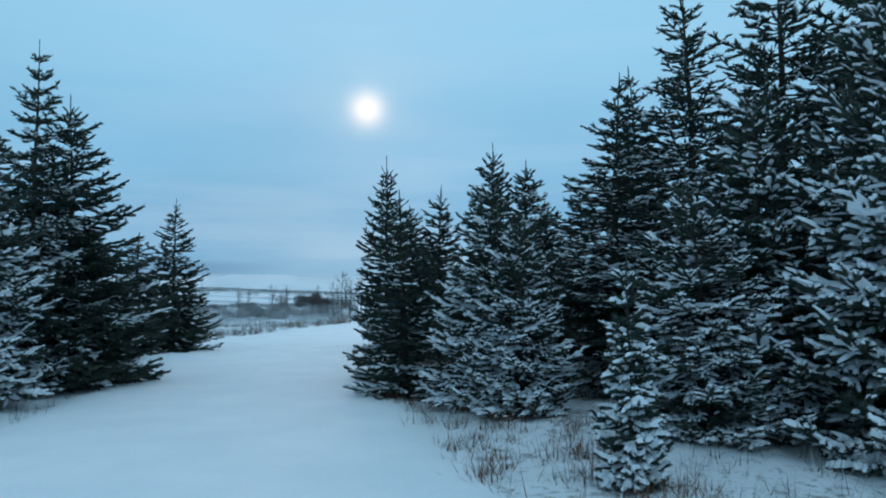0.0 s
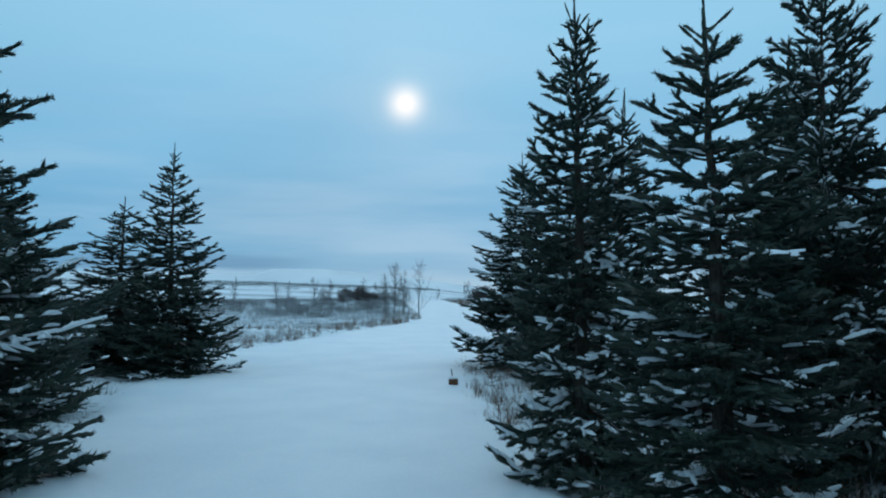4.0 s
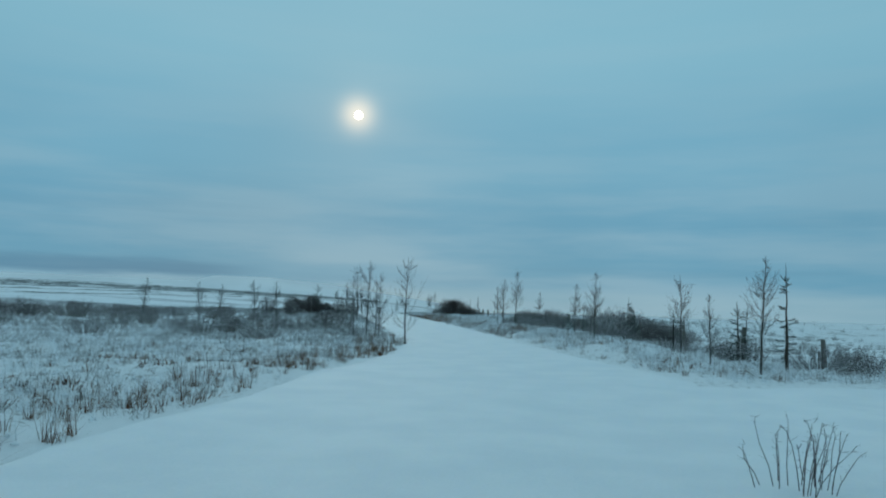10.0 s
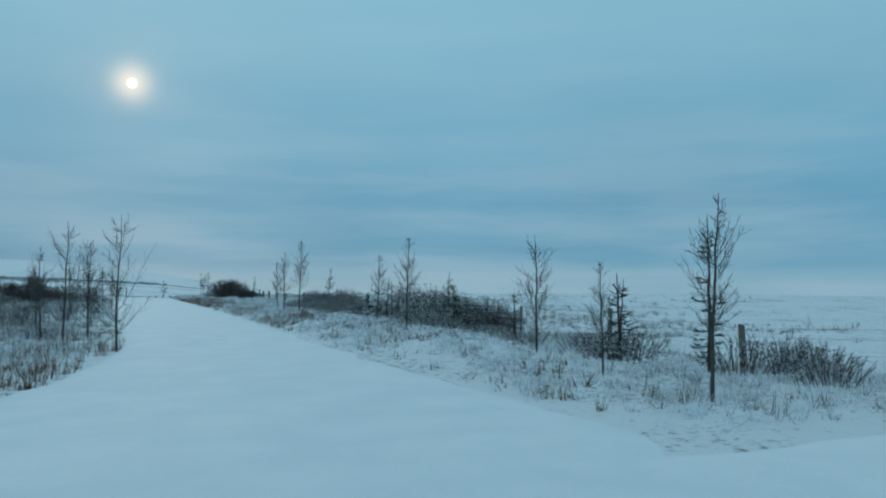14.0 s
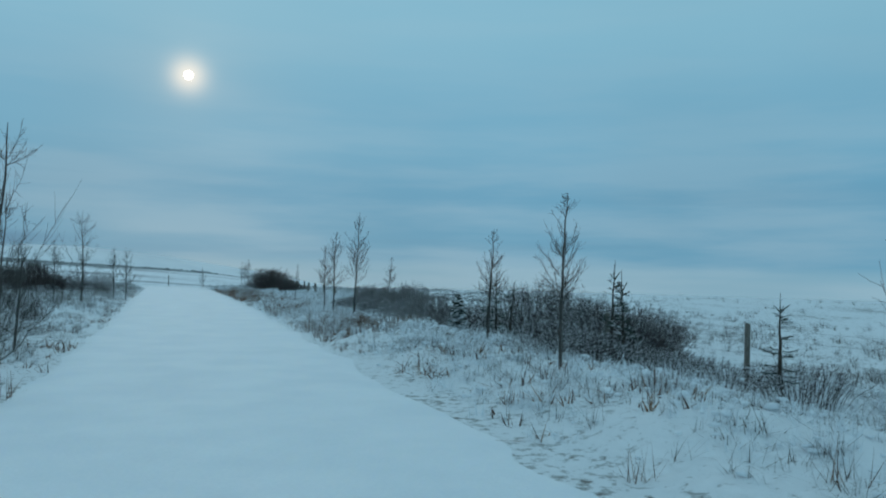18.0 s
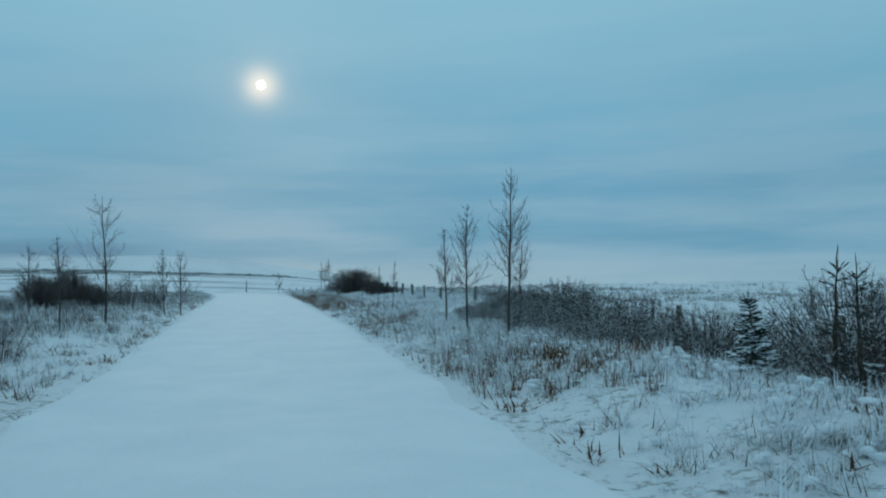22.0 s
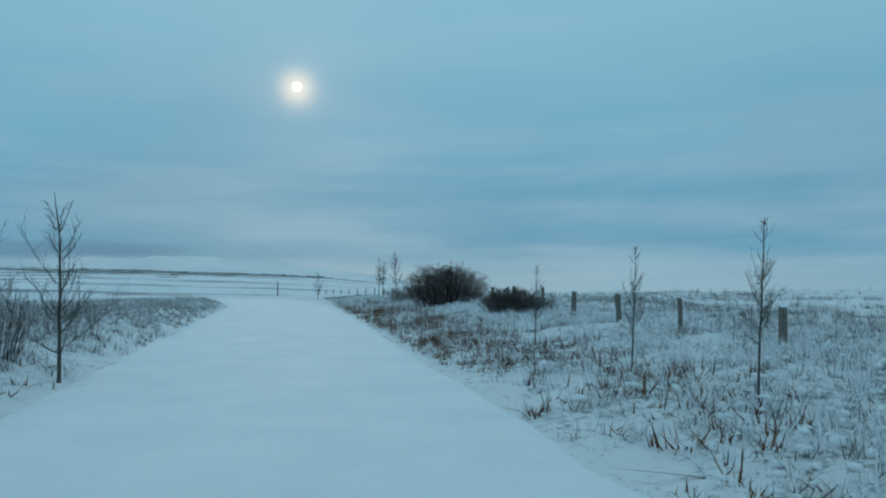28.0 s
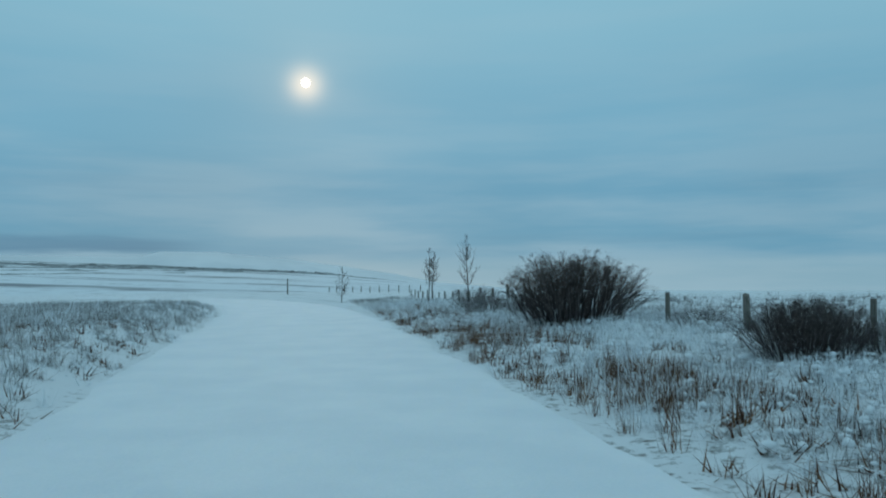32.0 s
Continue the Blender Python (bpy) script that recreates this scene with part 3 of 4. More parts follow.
def spruce_arrays(rng, h, r, snow, lush=1.0, leader=0.5, gaps=0.0, flare=1.0, lift=0.0, tiers=1.0, brush=1.0):
    """A spruce of height h and radius r at its foot: bark of trunk, limbs, needled shoots and the snow on its boughs."""
    trunk, limbs, white = Batch(), Batch(), Batch()
    shoots, laden = [], []
    n = 12
    zs = np.linspace(0, h, n)
    lean = rng.normal(0, 0.02 * h, 2)
    axis = np.stack([lean[0] * (zs / h) ** 2 + rng.normal(0, 0.008, n), lean[1] * (zs / h) ** 2 + rng.normal(0, 0.008, n), zs], 1)
    axis[0] = (0, 0, -0.15)
    r0 = 0.018 * h + 0.012
    tube(trunk, axis, r0 * (1 - zs / h) ** 1.15 + 0.004, 8)

    def shoot(p, q, rad, load):
        row = (*p, *q, rad)
        shoots.append(row)
        if load > 0.05 and rng.random() < min(0.95, load):
            laden.append((*row, min(1.6, load)))

    def chain(pts, rad, load):
        """Shoots end to end along a twig."""
        for p, q in zip(pts[:-1], pts[1:]):
            shoot(p, q + (q - p) * 0.12, rad * rng.uniform(0.85, 1.15), load)

    def spray(p0, w, l2, load, fine):
        """A side twig: a shoot with shorter shoots leaving it on both sides."""
        up = np.cross(w, (0, 0, 1.0))
        up /= np.linalg.norm(up) + 1e-9
        k = max(2, int(l2 / 0.11) + 1)
        u = np.linspace(0, 1, k)[:, None]
        tp = p0 + w * l2 * u + np.array((0, 0, 1.0)) * (0.10 * u ** 2 - 0.05 * u) * l2
        tp[:, 2] = np.maximum(tp[:, 2], 0.04)
        tube(limbs, tp[[0, -1]], (0.004, 0.002), 3)
        chain(tp, fine, load)
        e, flip = 0.18, 1
        while l2 > 0.10 and e < 0.9:
            w3 = w * 0.8 + up * flip * 0.62 + np.array((0, 0, rng.normal(0.04, 0.16)))
            l3 = (0.38 * l2 * (1.1 - e) + 0.045) * rng.uniform(0.75, 1.2)
            b0 = p0 + w * l2 * e
            if b0[2] > 0.03:
                shoot(b0, b0 + w3 * l3, fine * 0.9, load)
            flip = -flip
            e += 0.052 / l2 * rng.uniform(0.75, 1.25)

    z = 0.03 * h
    while z < h - leader * 0.85:
        f = z / h
        crown = r * float(np.interp(f, PROFILE[0], PROFILE[1])) ** flare + 0.05
        count = max(5, int(rng.integers(7, 10) * (1.15 - 0.35 * f)))
        a0 = rng.uniform(0, 6.28)
        for j in range(count):
            if rng.random() < gaps:
                continue
            a = a0 + j * 6.283 / count + rng.normal(0, 0.25)
            L = crown * rng.uniform(0.62, 1.12) * (1.25 if rng.random() < 0.08 and f > 0.3 else 1.0)
            if f > 0.9:
                L = max(L, 0.10)
            rise = np.interp(f, [0, 0.35, 0.7, 1.0], [-0.14, -0.02, 0.26, 0.75]) + lift * f + rng.normal(0, 0.1)
            m = 7
            s = np.linspace(0, 1, m)
            zz = rise * s - 0.28 * s * (1 - f) * (1 - s) * 2 + 0.06 * s ** 3
            root = np.array([np.interp(z, axis[:, 2], axis[:, 0]), np.interp(z, axis[:, 2], axis[:, 1]), z + rng.normal(0, 0.03)])
            d = np.array((math.cos(a), math.sin(a), 0.0))
            bow = rng.normal(0, 0.08)
            side = np.array((-d[1], d[0], 0.0))
            pts = root + np.outer(s, d) * L + np.outer(s ** 2 * bow, side) * L + np.outer(zz * L, (0, 0, 1))
            pts[:, 2] = np.maximum(pts[:, 2], 0.05 + 0.03 * rng.random())
            tube(limbs, pts, np.linspace(0.006 + 0.008 * L, 0.003, m), 4)
            load = rng.uniform(0.45, 1.15) * (0.55 + 0.6 * snow) * (1.15 - 0.5 * f) if rng.random() < 0.06 + snow * (1.0 - 0.4 * f) else 0.03
            fine = (0.0265 if f < 0.75 else 0.025) * brush
            chain(pts[2:] if L > 0.35 else pts, fine * 1.1, load)
            if load * snow > 0.22 and L > 0.3 and rng.random() < 0.7:
                k = 5
                u0 = rng.uniform(0.45, 0.75)
                u = np.linspace(u0, min(1.03, u0 + rng.uniform(0.2, 0.36)), k)
                pad = np.stack([np.interp(u, s, pts[:, i]) for i in range(3)], 1) + rng.normal(0, 0.012, (k, 3)) + np.array((0, 0, 0.016))
                lumps(white, pad, min(0.11, 0.10 * L * load + 0.02), 0.03 + 0.018 * load, rng)
            q, flip = 0.20, 1
            while q < 0.97:
                l2 = (0.36 * L * (1 - q) ** 0.75 + 0.08) * rng.uniform(0.65, 1.25)
                p0 = np.array([np.interp(q, s, pts[:, i]) for i in range(3)])
                t0 = pts[min(m - 1, int(q * (m - 1)) + 1)] - pts[int(q * (m - 1))]
                t0 /= np.linalg.norm(t0) + 1e-9
                w = t0 * 0.78 + side * flip * 0.75 + np.array((0, 0, rng.normal(-0.06, 0.16)))
                w /= np.linalg.norm(w)
                spray(p0, w, l2, load * rng.uniform(0.6, 1.2), fine)
                flip = -flip
                q += 0.095 / max(L, 0.15) * rng.uniform(0.7, 1.2)
        z += np.interp(f, [0, 0.5, 1], [0.14, 0.17, 0.23]) * rng.uniform(0.8, 1.2) * (h / 4.0) ** 0.6 * tiers
    top = axis[-1] - np.outer((1.0, 0.66, 0.33, 0.0), (0, 0, leader))
    chain(top, 0.017 * brush, 0.0)
    for k in range(5):
        a = k * 1.26 + rng.normal(0, 0.3)
        p0 = axis[-1] - np.array((0, 0, leader * rng.uniform(0.72, 0.95)))
        end = p0 + np.array((math.cos(a), math.sin(a), 1.0)) * leader * rng.uniform(0.2, 0.34)
        tube(limbs, [p0, end], (0.004, 0.002), 3)
        chain(np.stack([p0, (p0 + end) / 2, end]), 0.019, 0.0)
    shoot_snow(white, np.array(laden), rng)
    return trunk, limbs, shoot_mesh(np.array(shoots), rng, lush), white


def build_spruce(seed, h, r, snow, label, **more):
    rng = np.random.default_rng(seed)
    trunk, limbs, leaves, white = spruce_arrays(rng, h, r, snow, **more)
    root = tagged(new("spruce_tree"), label, "tree")
    part("trunk", trunk.mesh("trunk", SPRUCE_BARK, True), root)
    tagged(part("branchwork", limbs.mesh("branchwork", SPRUCE_BARK), root), kind="stuff")
    tagged(part("crown", leaves.mesh("crown", NEEDLES), root), kind="stuff")
    if white.v:
        tagged(part("snow", white.mesh("snow", BOUGH_SNOW), root, "fresh snow lying along the boughs"), kind="stuff")
    return root


def put(root, x, y, turn, high=1.0, wide=1.0):
    m = Matrix.Translation((x, y, ground_z(x, y))) @ pose(0, 0, 0, 0, 0, turn) @ Matrix.Diagonal((wide, wide, high, 1))
    root.matrix_basis = m
    return root


def put_copy(root, x, y, turn, high=1.0, wide=1.0, label="", group="", tilt=0.0):
    m = Matrix.Translation((x, y, ground_z(x, y))) @ pose(0, 0, 0, 0, tilt, 0) @ pose(0, 0, 0, 0, 0, turn) @ Matrix.Diagonal((wide, wide, high, 1))
    old = root.matrix_basis.copy()
    root.matrix_basis = Matrix()
    ob = copy_thing(root, m)
    root.matrix_basis = old
    return tagged(ob, label, group=group)


DARK = "dark green spruce with a little snow on its boughs"
LADEN = "spruce heavily laden with fresh snow, beside the snowy road"
DUSTED = "bushy dark spruce dusted with snow, among other spruces"
spruce_slim = put(build_spruce(11, 3.85, 0.85, 0.32, "slim dark spruce with upswept tips at the corner of the road", flare=0.85, leader=0.5, lift=0.15), 0.42, 13.2, 0, 1.03, 0.82)
spruce_full = put(build_spruce(12, 4.1, 1.4, 0.30, "full dark spruce with drooping boughs alone beside the road", flare=0.92, leader=0.4, tiers=0.8), 1.4, 21.6, 40, 0.99, 0.97)
spruce_laden = put(build_spruce(13, 3.5, 1.35, 0.92, LADEN, flare=0.95), 1.6, 9.65, 0, 0.89, 0.66)
spruce_open = put(build_spruce(14, 4.2, 1.3, 0.08, "open dark spruce with spaced boughs and bare trunk showing", gaps=0.08, flare=1.0, leader=0.4, tiers=0.9), -5.15, 21.2, 0, 1.0, 0.9)
spruce_tall = put(build_spruce(15, 6.4, 1.7, 0.5, "tall dark spruce rising above its neighbours, lightly snowed", flare=0.95, lush=0.7), 4.9, 10.6, 0)
spruce_small = put(build_spruce(16, 1.8, 0.36, 0.95, "small young spruce thickly covered in fresh snow", leader=0.3), 2.05, 5.65, 0, 1.0, 0.72)
for root, x, y, turn, high, wide, label in (
    (spruce_slim, 0.6, 11.05, 130, 0.79, 0.88, "small slim spruce standing close to a taller one"),
    (spruce_full, 2.25, 12.95, 200, 1.0, 0.72, DUSTED),
    (spruce_slim, 1.6, 16.2, 250, 1.0, 1.1, DUSTED),
    (spruce_slim, 1.75, 19.1, 70, 0.80, 1.2, "young spruce with a long bare leader, among others"),
    (spruce_laden, 1.85, 8.85, 110, 0.74, 0.55, LADEN),
    (spruce_tall, 3.65, 10.7, 160, 0.74, 0.85, DUSTED),
    (spruce_laden, 3.4, 7.2, 230, 0.76, 0.72, LADEN),
    (spruce_tall, 5.5, 9.3, 50, 1.12, 0.85, DUSTED),
    (spruce_tall, 6.3, 8.4, 220, 1.15, 0.95, DUSTED),
    (spruce_tall, 5.7, 7.4, 330, 0.95, 0.9, DUSTED),
    (spruce_laden, 4.1, 7.6, 20, 1.12, 0.95, LADEN),
    (spruce_laden, 5.0, 6.2, 150, 1.45, 1.0, LADEN),
    (spruce_full, 3.4, 15.6, 300, 1.05, 0.95, DUSTED),
    (spruce_full, 4.4, 17.6, 20, 0.95, 0.95, DUSTED),
    (spruce_tall, 5.4, 14.0, 300, 0.95, 1.0, DUSTED),
    (spruce_tall, 5.9, 19.6, 10, 0.72, 0.85, DUSTED),
    (spruce_open, -6.45, 22.3, 120, 0.80, 1.15, "young spruce standing close behind an open one"),
    (spruce_tall, -5.2, 12.5, 250, 0.88, 0.7, DUSTED),
    (spruce_full, -4.85, 13.2, 90, 1.2, 1.12, DARK),
    (spruce_laden, -5.3, 10.6, 60, 1.15, 0.9, "spruce with snow-covered boughs down to the ground"),
    (spruce_tall, -7.2, 14.5, 60, 0.8, 0.9, DUSTED),
    (spruce_full, -7.0, 18.4, 200, 0.72, 0.9, DARK),
    (spruce_full, -5.9, 16.8, 160, 0.78, 0.85, DARK),
    (spruce_tall, -7.2, 9.6, 140, 0.9, 0.9, DUSTED),
):
    put_copy(root, x, y, turn, high, wide, label, "spruces at the start of the road")


# ---- bare trees and saplings ----
def build_bare(seed, h, kind):
    """A leafless tree: 'slim' with short ascending limbs, 'broad' with long upswept ones."""
    rng = np.random.default_rng(seed)
    root = tagged(new("bare_tree"), "slender leafless young tree in snowy roadside grass" if kind == "slim" else "leafless young tree with long upswept limbs in snowy grass", "tree")
    n = 12
    s = np.linspace(0, 1, n)
    bend = rng.normal(0, 0.035 * h, 2)
    wig = np.cumsum(rng.normal(0, 0.008 * h, (n, 2)), 0)
    axis = np.stack([bend[0] * s ** 2 + wig[:, 0] * s, bend[1] * s ** 2 + wig[:, 1] * s, h * s], 1)
    axis[0, 2] = -0.1
    b = Batch()
    r0 = 0.0068 * h + 0.007
    tube(b, axis, r0 * (1 - s) ** 0.8 + 0.004, 6)
    part("trunk", b.mesh("trunk", GREY_BARK, True), root)
    count = 54 if kind == "slim" else 30
    for i in range(count):
        f = 0.30 + 0.67 * rng.random() ** 1.15 if kind == "slim" else rng.uniform(0.12, 0.88)
        p0 = np.array([np.interp(f, s, axis[:, k]) for k in range(3)])
        a = i * 2.4 + rng.normal(0, 0.4)
        L = h * (0.155 * (1.05 - f) + 0.05) * rng.uniform(0.55, 1.3) if kind == "slim" else h * (0.28 * (1.05 - f) + 0.06) * rng.uniform(0.6, 1.25)
        L *= min(1.0, 0.25 + 4.0 * (1.0 - f))
        d = np.array((math.cos(a), math.sin(a), 0.0))
        u = np.linspace(0, 1, 6)
        rise = rng.uniform(0.75, 1.5) if kind == "slim" else rng.uniform(0.6, 1.25)
        pts = p0 + np.outer(u * (0.88 if kind == "slim" else 0.72), d) * L + np.outer((0.35 * u + 0.65 * u ** 2) * rise * L, (0, 0, 1)) + np.cumsum(rng.normal(0, 0.075 * L, (6, 3)), 0) * u[:, None]
        lb = Batch()
        tube(lb, pts, np.linspace(0.0035 + 0.004 * L, 0.002, 6), 4)
        for e in np.arange(0.2, 0.97, 0.055 + 0.35 * max(0.0, f - 0.6) if kind == "slim" else 0.05):
            q0 = np.array([np.interp(e, u, pts[:, k]) for k in range(3)])
            w = pts[-1] - pts[0]
            w /= np.linalg.norm(w)
            w = w + rng.normal(0, 0.65, 3) + np.array((0, 0, 0.25))
            w /= np.linalg.norm(w)
            l2 = L * rng.uniform(0.16, 0.42) + 0.02
            tube(lb, q0 + np.outer((0, 0.5, 1.0), w) * l2 + np.outer((0, 0.0, 0.1), (0, 0, 1)) * l2, (0.0028, 0.0022, 0.0015), 3)
        part("limb", lb.mesh("limb", GREY_BARK), root)
    return root


slim_a = put(build_bare(31, 3.4, "slim"), 6.95, 59.8, 0, 0.95, 0.9)
slim_b = put(build_bare(32, 2.9, "slim"), 6.7, 61.8, 30, 0.93, 0.9)
slim_c = put(build_bare(33, 2.85, "slim"), 7.05, 46.8, 60, 0.89, 0.95)
broad_a = put(build_bare(34, 3.3, "broad"), -1.4, 49.6, 0, 0.92, 0.9)
broad_b = put(build_bare(35, 2.7, "broad"), -0.6, 78.0, 0)
broad_c = put(build_bare(36, 2.5, "broad"), 8.2, 41.9, 0)
for root, x, y, high in TREES:
    k = abs(math.sin(x * 12.9 + y * 78.2))
    put_copy({"sa": slim_a, "sb": slim_b, "sc": slim_c, "ba": broad_a, "bb": broad_b, "bc": broad_c, "st": slim_c}[root], x, y, 360 * k, high, (0.6 if root == "st" else 1.0) * (0.85 * high + 0.2 * k), "", "bare trees along the road", 6 * (k - 0.5))


def build_ragged(seed, h):
    """A sparse, wind-worn spruce sapling."""
    return build_spruce(seed, h, 0.30, 0.2, "sparse ragged spruce sapling in snowy grass", gaps=0.72, lush=0.7, leader=0.45, flare=0.5, brush=0.52)


ragged_a = put(build_ragged(41, 1.8), 9.4, 40.6, 0, 1.0, 1.0)
ragged_b = put(build_ragged(43, 2.3), 9.2, 37.8, 0, 1.22, 0.9)
for x, y, high, turn in RAGGED:
    put_copy(spruce_small if turn == 5 else ragged_b if turn > 100 else ragged_a, x, y, turn, high * (0.78 if turn > 100 else 1.0), 0.6 + 0.15 * high, "", "spruce saplings along the fence", 0.03 * (turn - 150))


# ---- willow bushes ----
def needle(batch, p0, p1, rad):
    """Straight three-sided twigs that taper to their tips."""
    n = len(p0)
    if not n:
        return
    d = p1 - p0
    a = np.cross(d, (0.3, 0.2, 1.0))
    a /= np.linalg.norm(a, axis=1)[:, None] + 1e-9
    b = np.cross(d, a)
    b /= np.linalg.norm(b, axis=1)[:, None] + 1e-9
    base = [p0 + (a * math.cos(k * 2.094) + b * math.sin(k * 2.094)) * rad for k in range(3)]
    tip = [p1 + (a * math.cos(k * 2.094) + b * math.sin(k * 2.094)) * rad * 0.45 for k in range(3)]
    f = np.array([(0, 1, 4, 3), (1, 2, 5, 4), (2, 0, 3, 5)])
    batch.put(np.stack(base + tip, 1).reshape(-1, 3), (f[None] + 6 * np.arange(n)[:, None, None]).reshape(-1, 4))


def build_bush(seed, h, r, stems, label, name="willow_bush", frost=0.0, twigs=14):
    rng = np.random.default_rng(seed)
    root = tagged(new(name), label, "bush")
    main, fine, white = Batch(), Batch(), Batch()
    starts, ends, snowy = [], [], []
    for i in range(stems):
        a, q = rng.uniform(0, 6.283), math.sqrt(rng.random())
        out = np.array((math.cos(a), math.sin(a), 0.0))
        foot = out * q * r * 0.55 + np.append(rng.normal(0, 0.07 * r, 2), 0)
        reach = out * q * r * rng.uniform(0.28, 0.46) + np.append(rng.normal(0, 0.08 * r, 2), 0)
        top = h * math.sqrt(max(0.10, 1 - 0.80 * q ** 2.6)) * rng.uniform(0.87, 0.97)
        u = np.linspace(0, 1, 5)
        pts = foot + np.outer(np.sin(u * 1.5), reach) + np.outer(np.sin(u * 1.45) * top, (0, 0, 1)) + np.cumsum(rng.normal(0, 0.035 * h, (5, 3)), 0) * u[:, None]
        pts[0, 2] = -0.1
        tube(main, pts, np.linspace(0.003 + 0.0035 * h, 0.002, 5), 4)
        e = rng.uniform(0.15, 1.0, twigs) ** 0.7
        p0 = np.stack([np.interp(e, u, pts[:, c]) for c in range(3)], 1)
        w = np.column_stack([out[:2] * q * 0.5 + rng.normal(0, 0.75, (twigs, 2)), rng.uniform(0.0, 1.0, twigs)])
        w /= np.linalg.norm(w, axis=1)[:, None]
        l2 = h * rng.uniform(0.04, 0.13, (twigs, 1)) * (1.2 - 0.5 * e[:, None])
        starts.append(p0)
        ends.append(p0 + w * l2)
        snowy.append(rng.random(twigs) < frost * (1.35 - e))
    p0, p1, snowy = np.concatenate(starts), np.concatenate(ends), np.concatenate(snowy)
    needle(fine, p0[~snowy], p1[~snowy], 0.0023)
    needle(white, p0[snowy], p1[snowy], 0.0036)
    tagged(part("branchwork", main.mesh("branchwork", WILLOW_BARK), root), kind="stuff")
    tagged(part("crown", fine.mesh("crown", WILLOW_BARK), root), kind="stuff")
    if white.v:
        tagged(part("snow", white.mesh("snow", BOUGH_SNOW), root, "snow caught on the twigs"), kind="stuff")
    return root


frosty_bush = put(build_bush(53, 1.35, 1.5, 130, "low leafless willow thicket grey with caught snow", frost=0.55, twigs=24), 9.1, 61.0, 0, 0.5, 0.6)
big_bush = put(build_bush(51, 2.1, 1.75, 460, "large dark dome of leafless willow beside the fence", twigs=46), 8.6, 96.0, 0, 0.80, 1.02)
mid_bush = put(build_bush(52, 1.35, 1.5, 170, "dark leafless willow bush in the snowy verge", frost=0.30, twigs=26), *BUSHES[0][:2], 0, *BUSHES[0][2:])
put_copy(big_bush, 8.85, 87.8, 100, 0.39, 0.54, "dense rounded dark willow bush in the snowy verge", "willow bushes along the road")
for x, y, high, wide in BUSHES[1:]:
    if x < -3 and y > 75 and high > 0.8:
        put_copy(big_bush, x, y, (x * 71 + y * 37) % 360, 0.52 * high, 1.0 * wide, "tall dark upright willow shoots in the field's edge", "willow bushes along the road")
    else:
        put_copy(mid_bush, x, y, (x * 71 + y * 37) % 360, high, wide, "", "willow bushes along the road")
rng = np.random.default_rng(70)
for k in range(23):
    y = 57.4 + 9.0 * ((k * 0.618) % 1.0)
    x = rng.uniform(7.3 + 0.5 * abs(y - 60) / 6, 10.5)
    put_copy(frosty_bush, x, y, rng.uniform(0, 360), rng.uniform(0.34, 0.58) * (0.8 if x < 8 else 1.0), rng.uniform(0.45, 0.75), "", "willow bushes along the road")
for k in range(9):
    x = rng.uniform(10.2, 13.4)
    put_copy(mid_bush, x, rng.uniform(51.0, 56.5), rng.uniform(0, 360), rng.uniform(0.8, 1.1) * (1 - 0.22 * max(0.0, x - 11.2)), rng.uniform(0.55, 0.85), "dense dark leafless willow thicket by the fence", "willow bushes along the road")
for x, y, high, wide in ((8.7, 64.2, 0.70, 0.6), (9.7, 63.8, 0.76, 0.7), (10.4, 65.2, 0.78, 0.7), (9.2, 65.4, 0.68, 0.6)):
    put_copy(mid_bush, x, y, 90 * x, high, wide, "dark tangled leafless willow bush in the verge", "willow bushes along the road")
thicket = put(build_bush(55, 0.95, 0.75, 26, "thin bare upright shoots beside the spruce", "bare_shrub", 0.0, 6), 1.5, 25.2, 0, 0.7, 0.8)
heath = [put(build_bush(60 + i, 0.6, 0.7, 100, "low brown twiggy shrub caught with snow in the verge", "low_shrub", 0.5, 22), 8.6 + 0.5 * i, 63.0 + 2 * i, 0) for i in range(3)]
rng = np.random.default_rng(77)
SHRUB_BELTS = [(16, 9.2, 12.0, 49.5, 58), (7, 7.6, 11.0, 58, 66), (3, 8.4, 10.5, 66, 72), (12, 8.0, 10.5, 38, 50), (5, 9.4, 12.0, 34.6, 38.2), (30, -13, -1.6, 46, 90), (30, -34, -3, 58, 84)]
for count, x0, x1, y0, y1 in SHRUB_BELTS:
    made = 0
    while made < count:
        x, y = rng.uniform(x0, x1), rng.uniform(y0, y1)
        if off_road(x, y) > 1.6:
            put_copy(heath[made % 3], x, y, rng.uniform(0, 360), rng.uniform(0.6, 1.25), rng.uniform(0.8, 1.4), "", "low shrubs in the verges")
            made += 1


# ---- fence ----
FENCE_LINE = [(20, 11.6), (38.4, 10.9), (60, 10.55), (76.4, 9.65), (84.7, 9.65), (94, 10.1), (112, 10.9), (150, 12.5)]


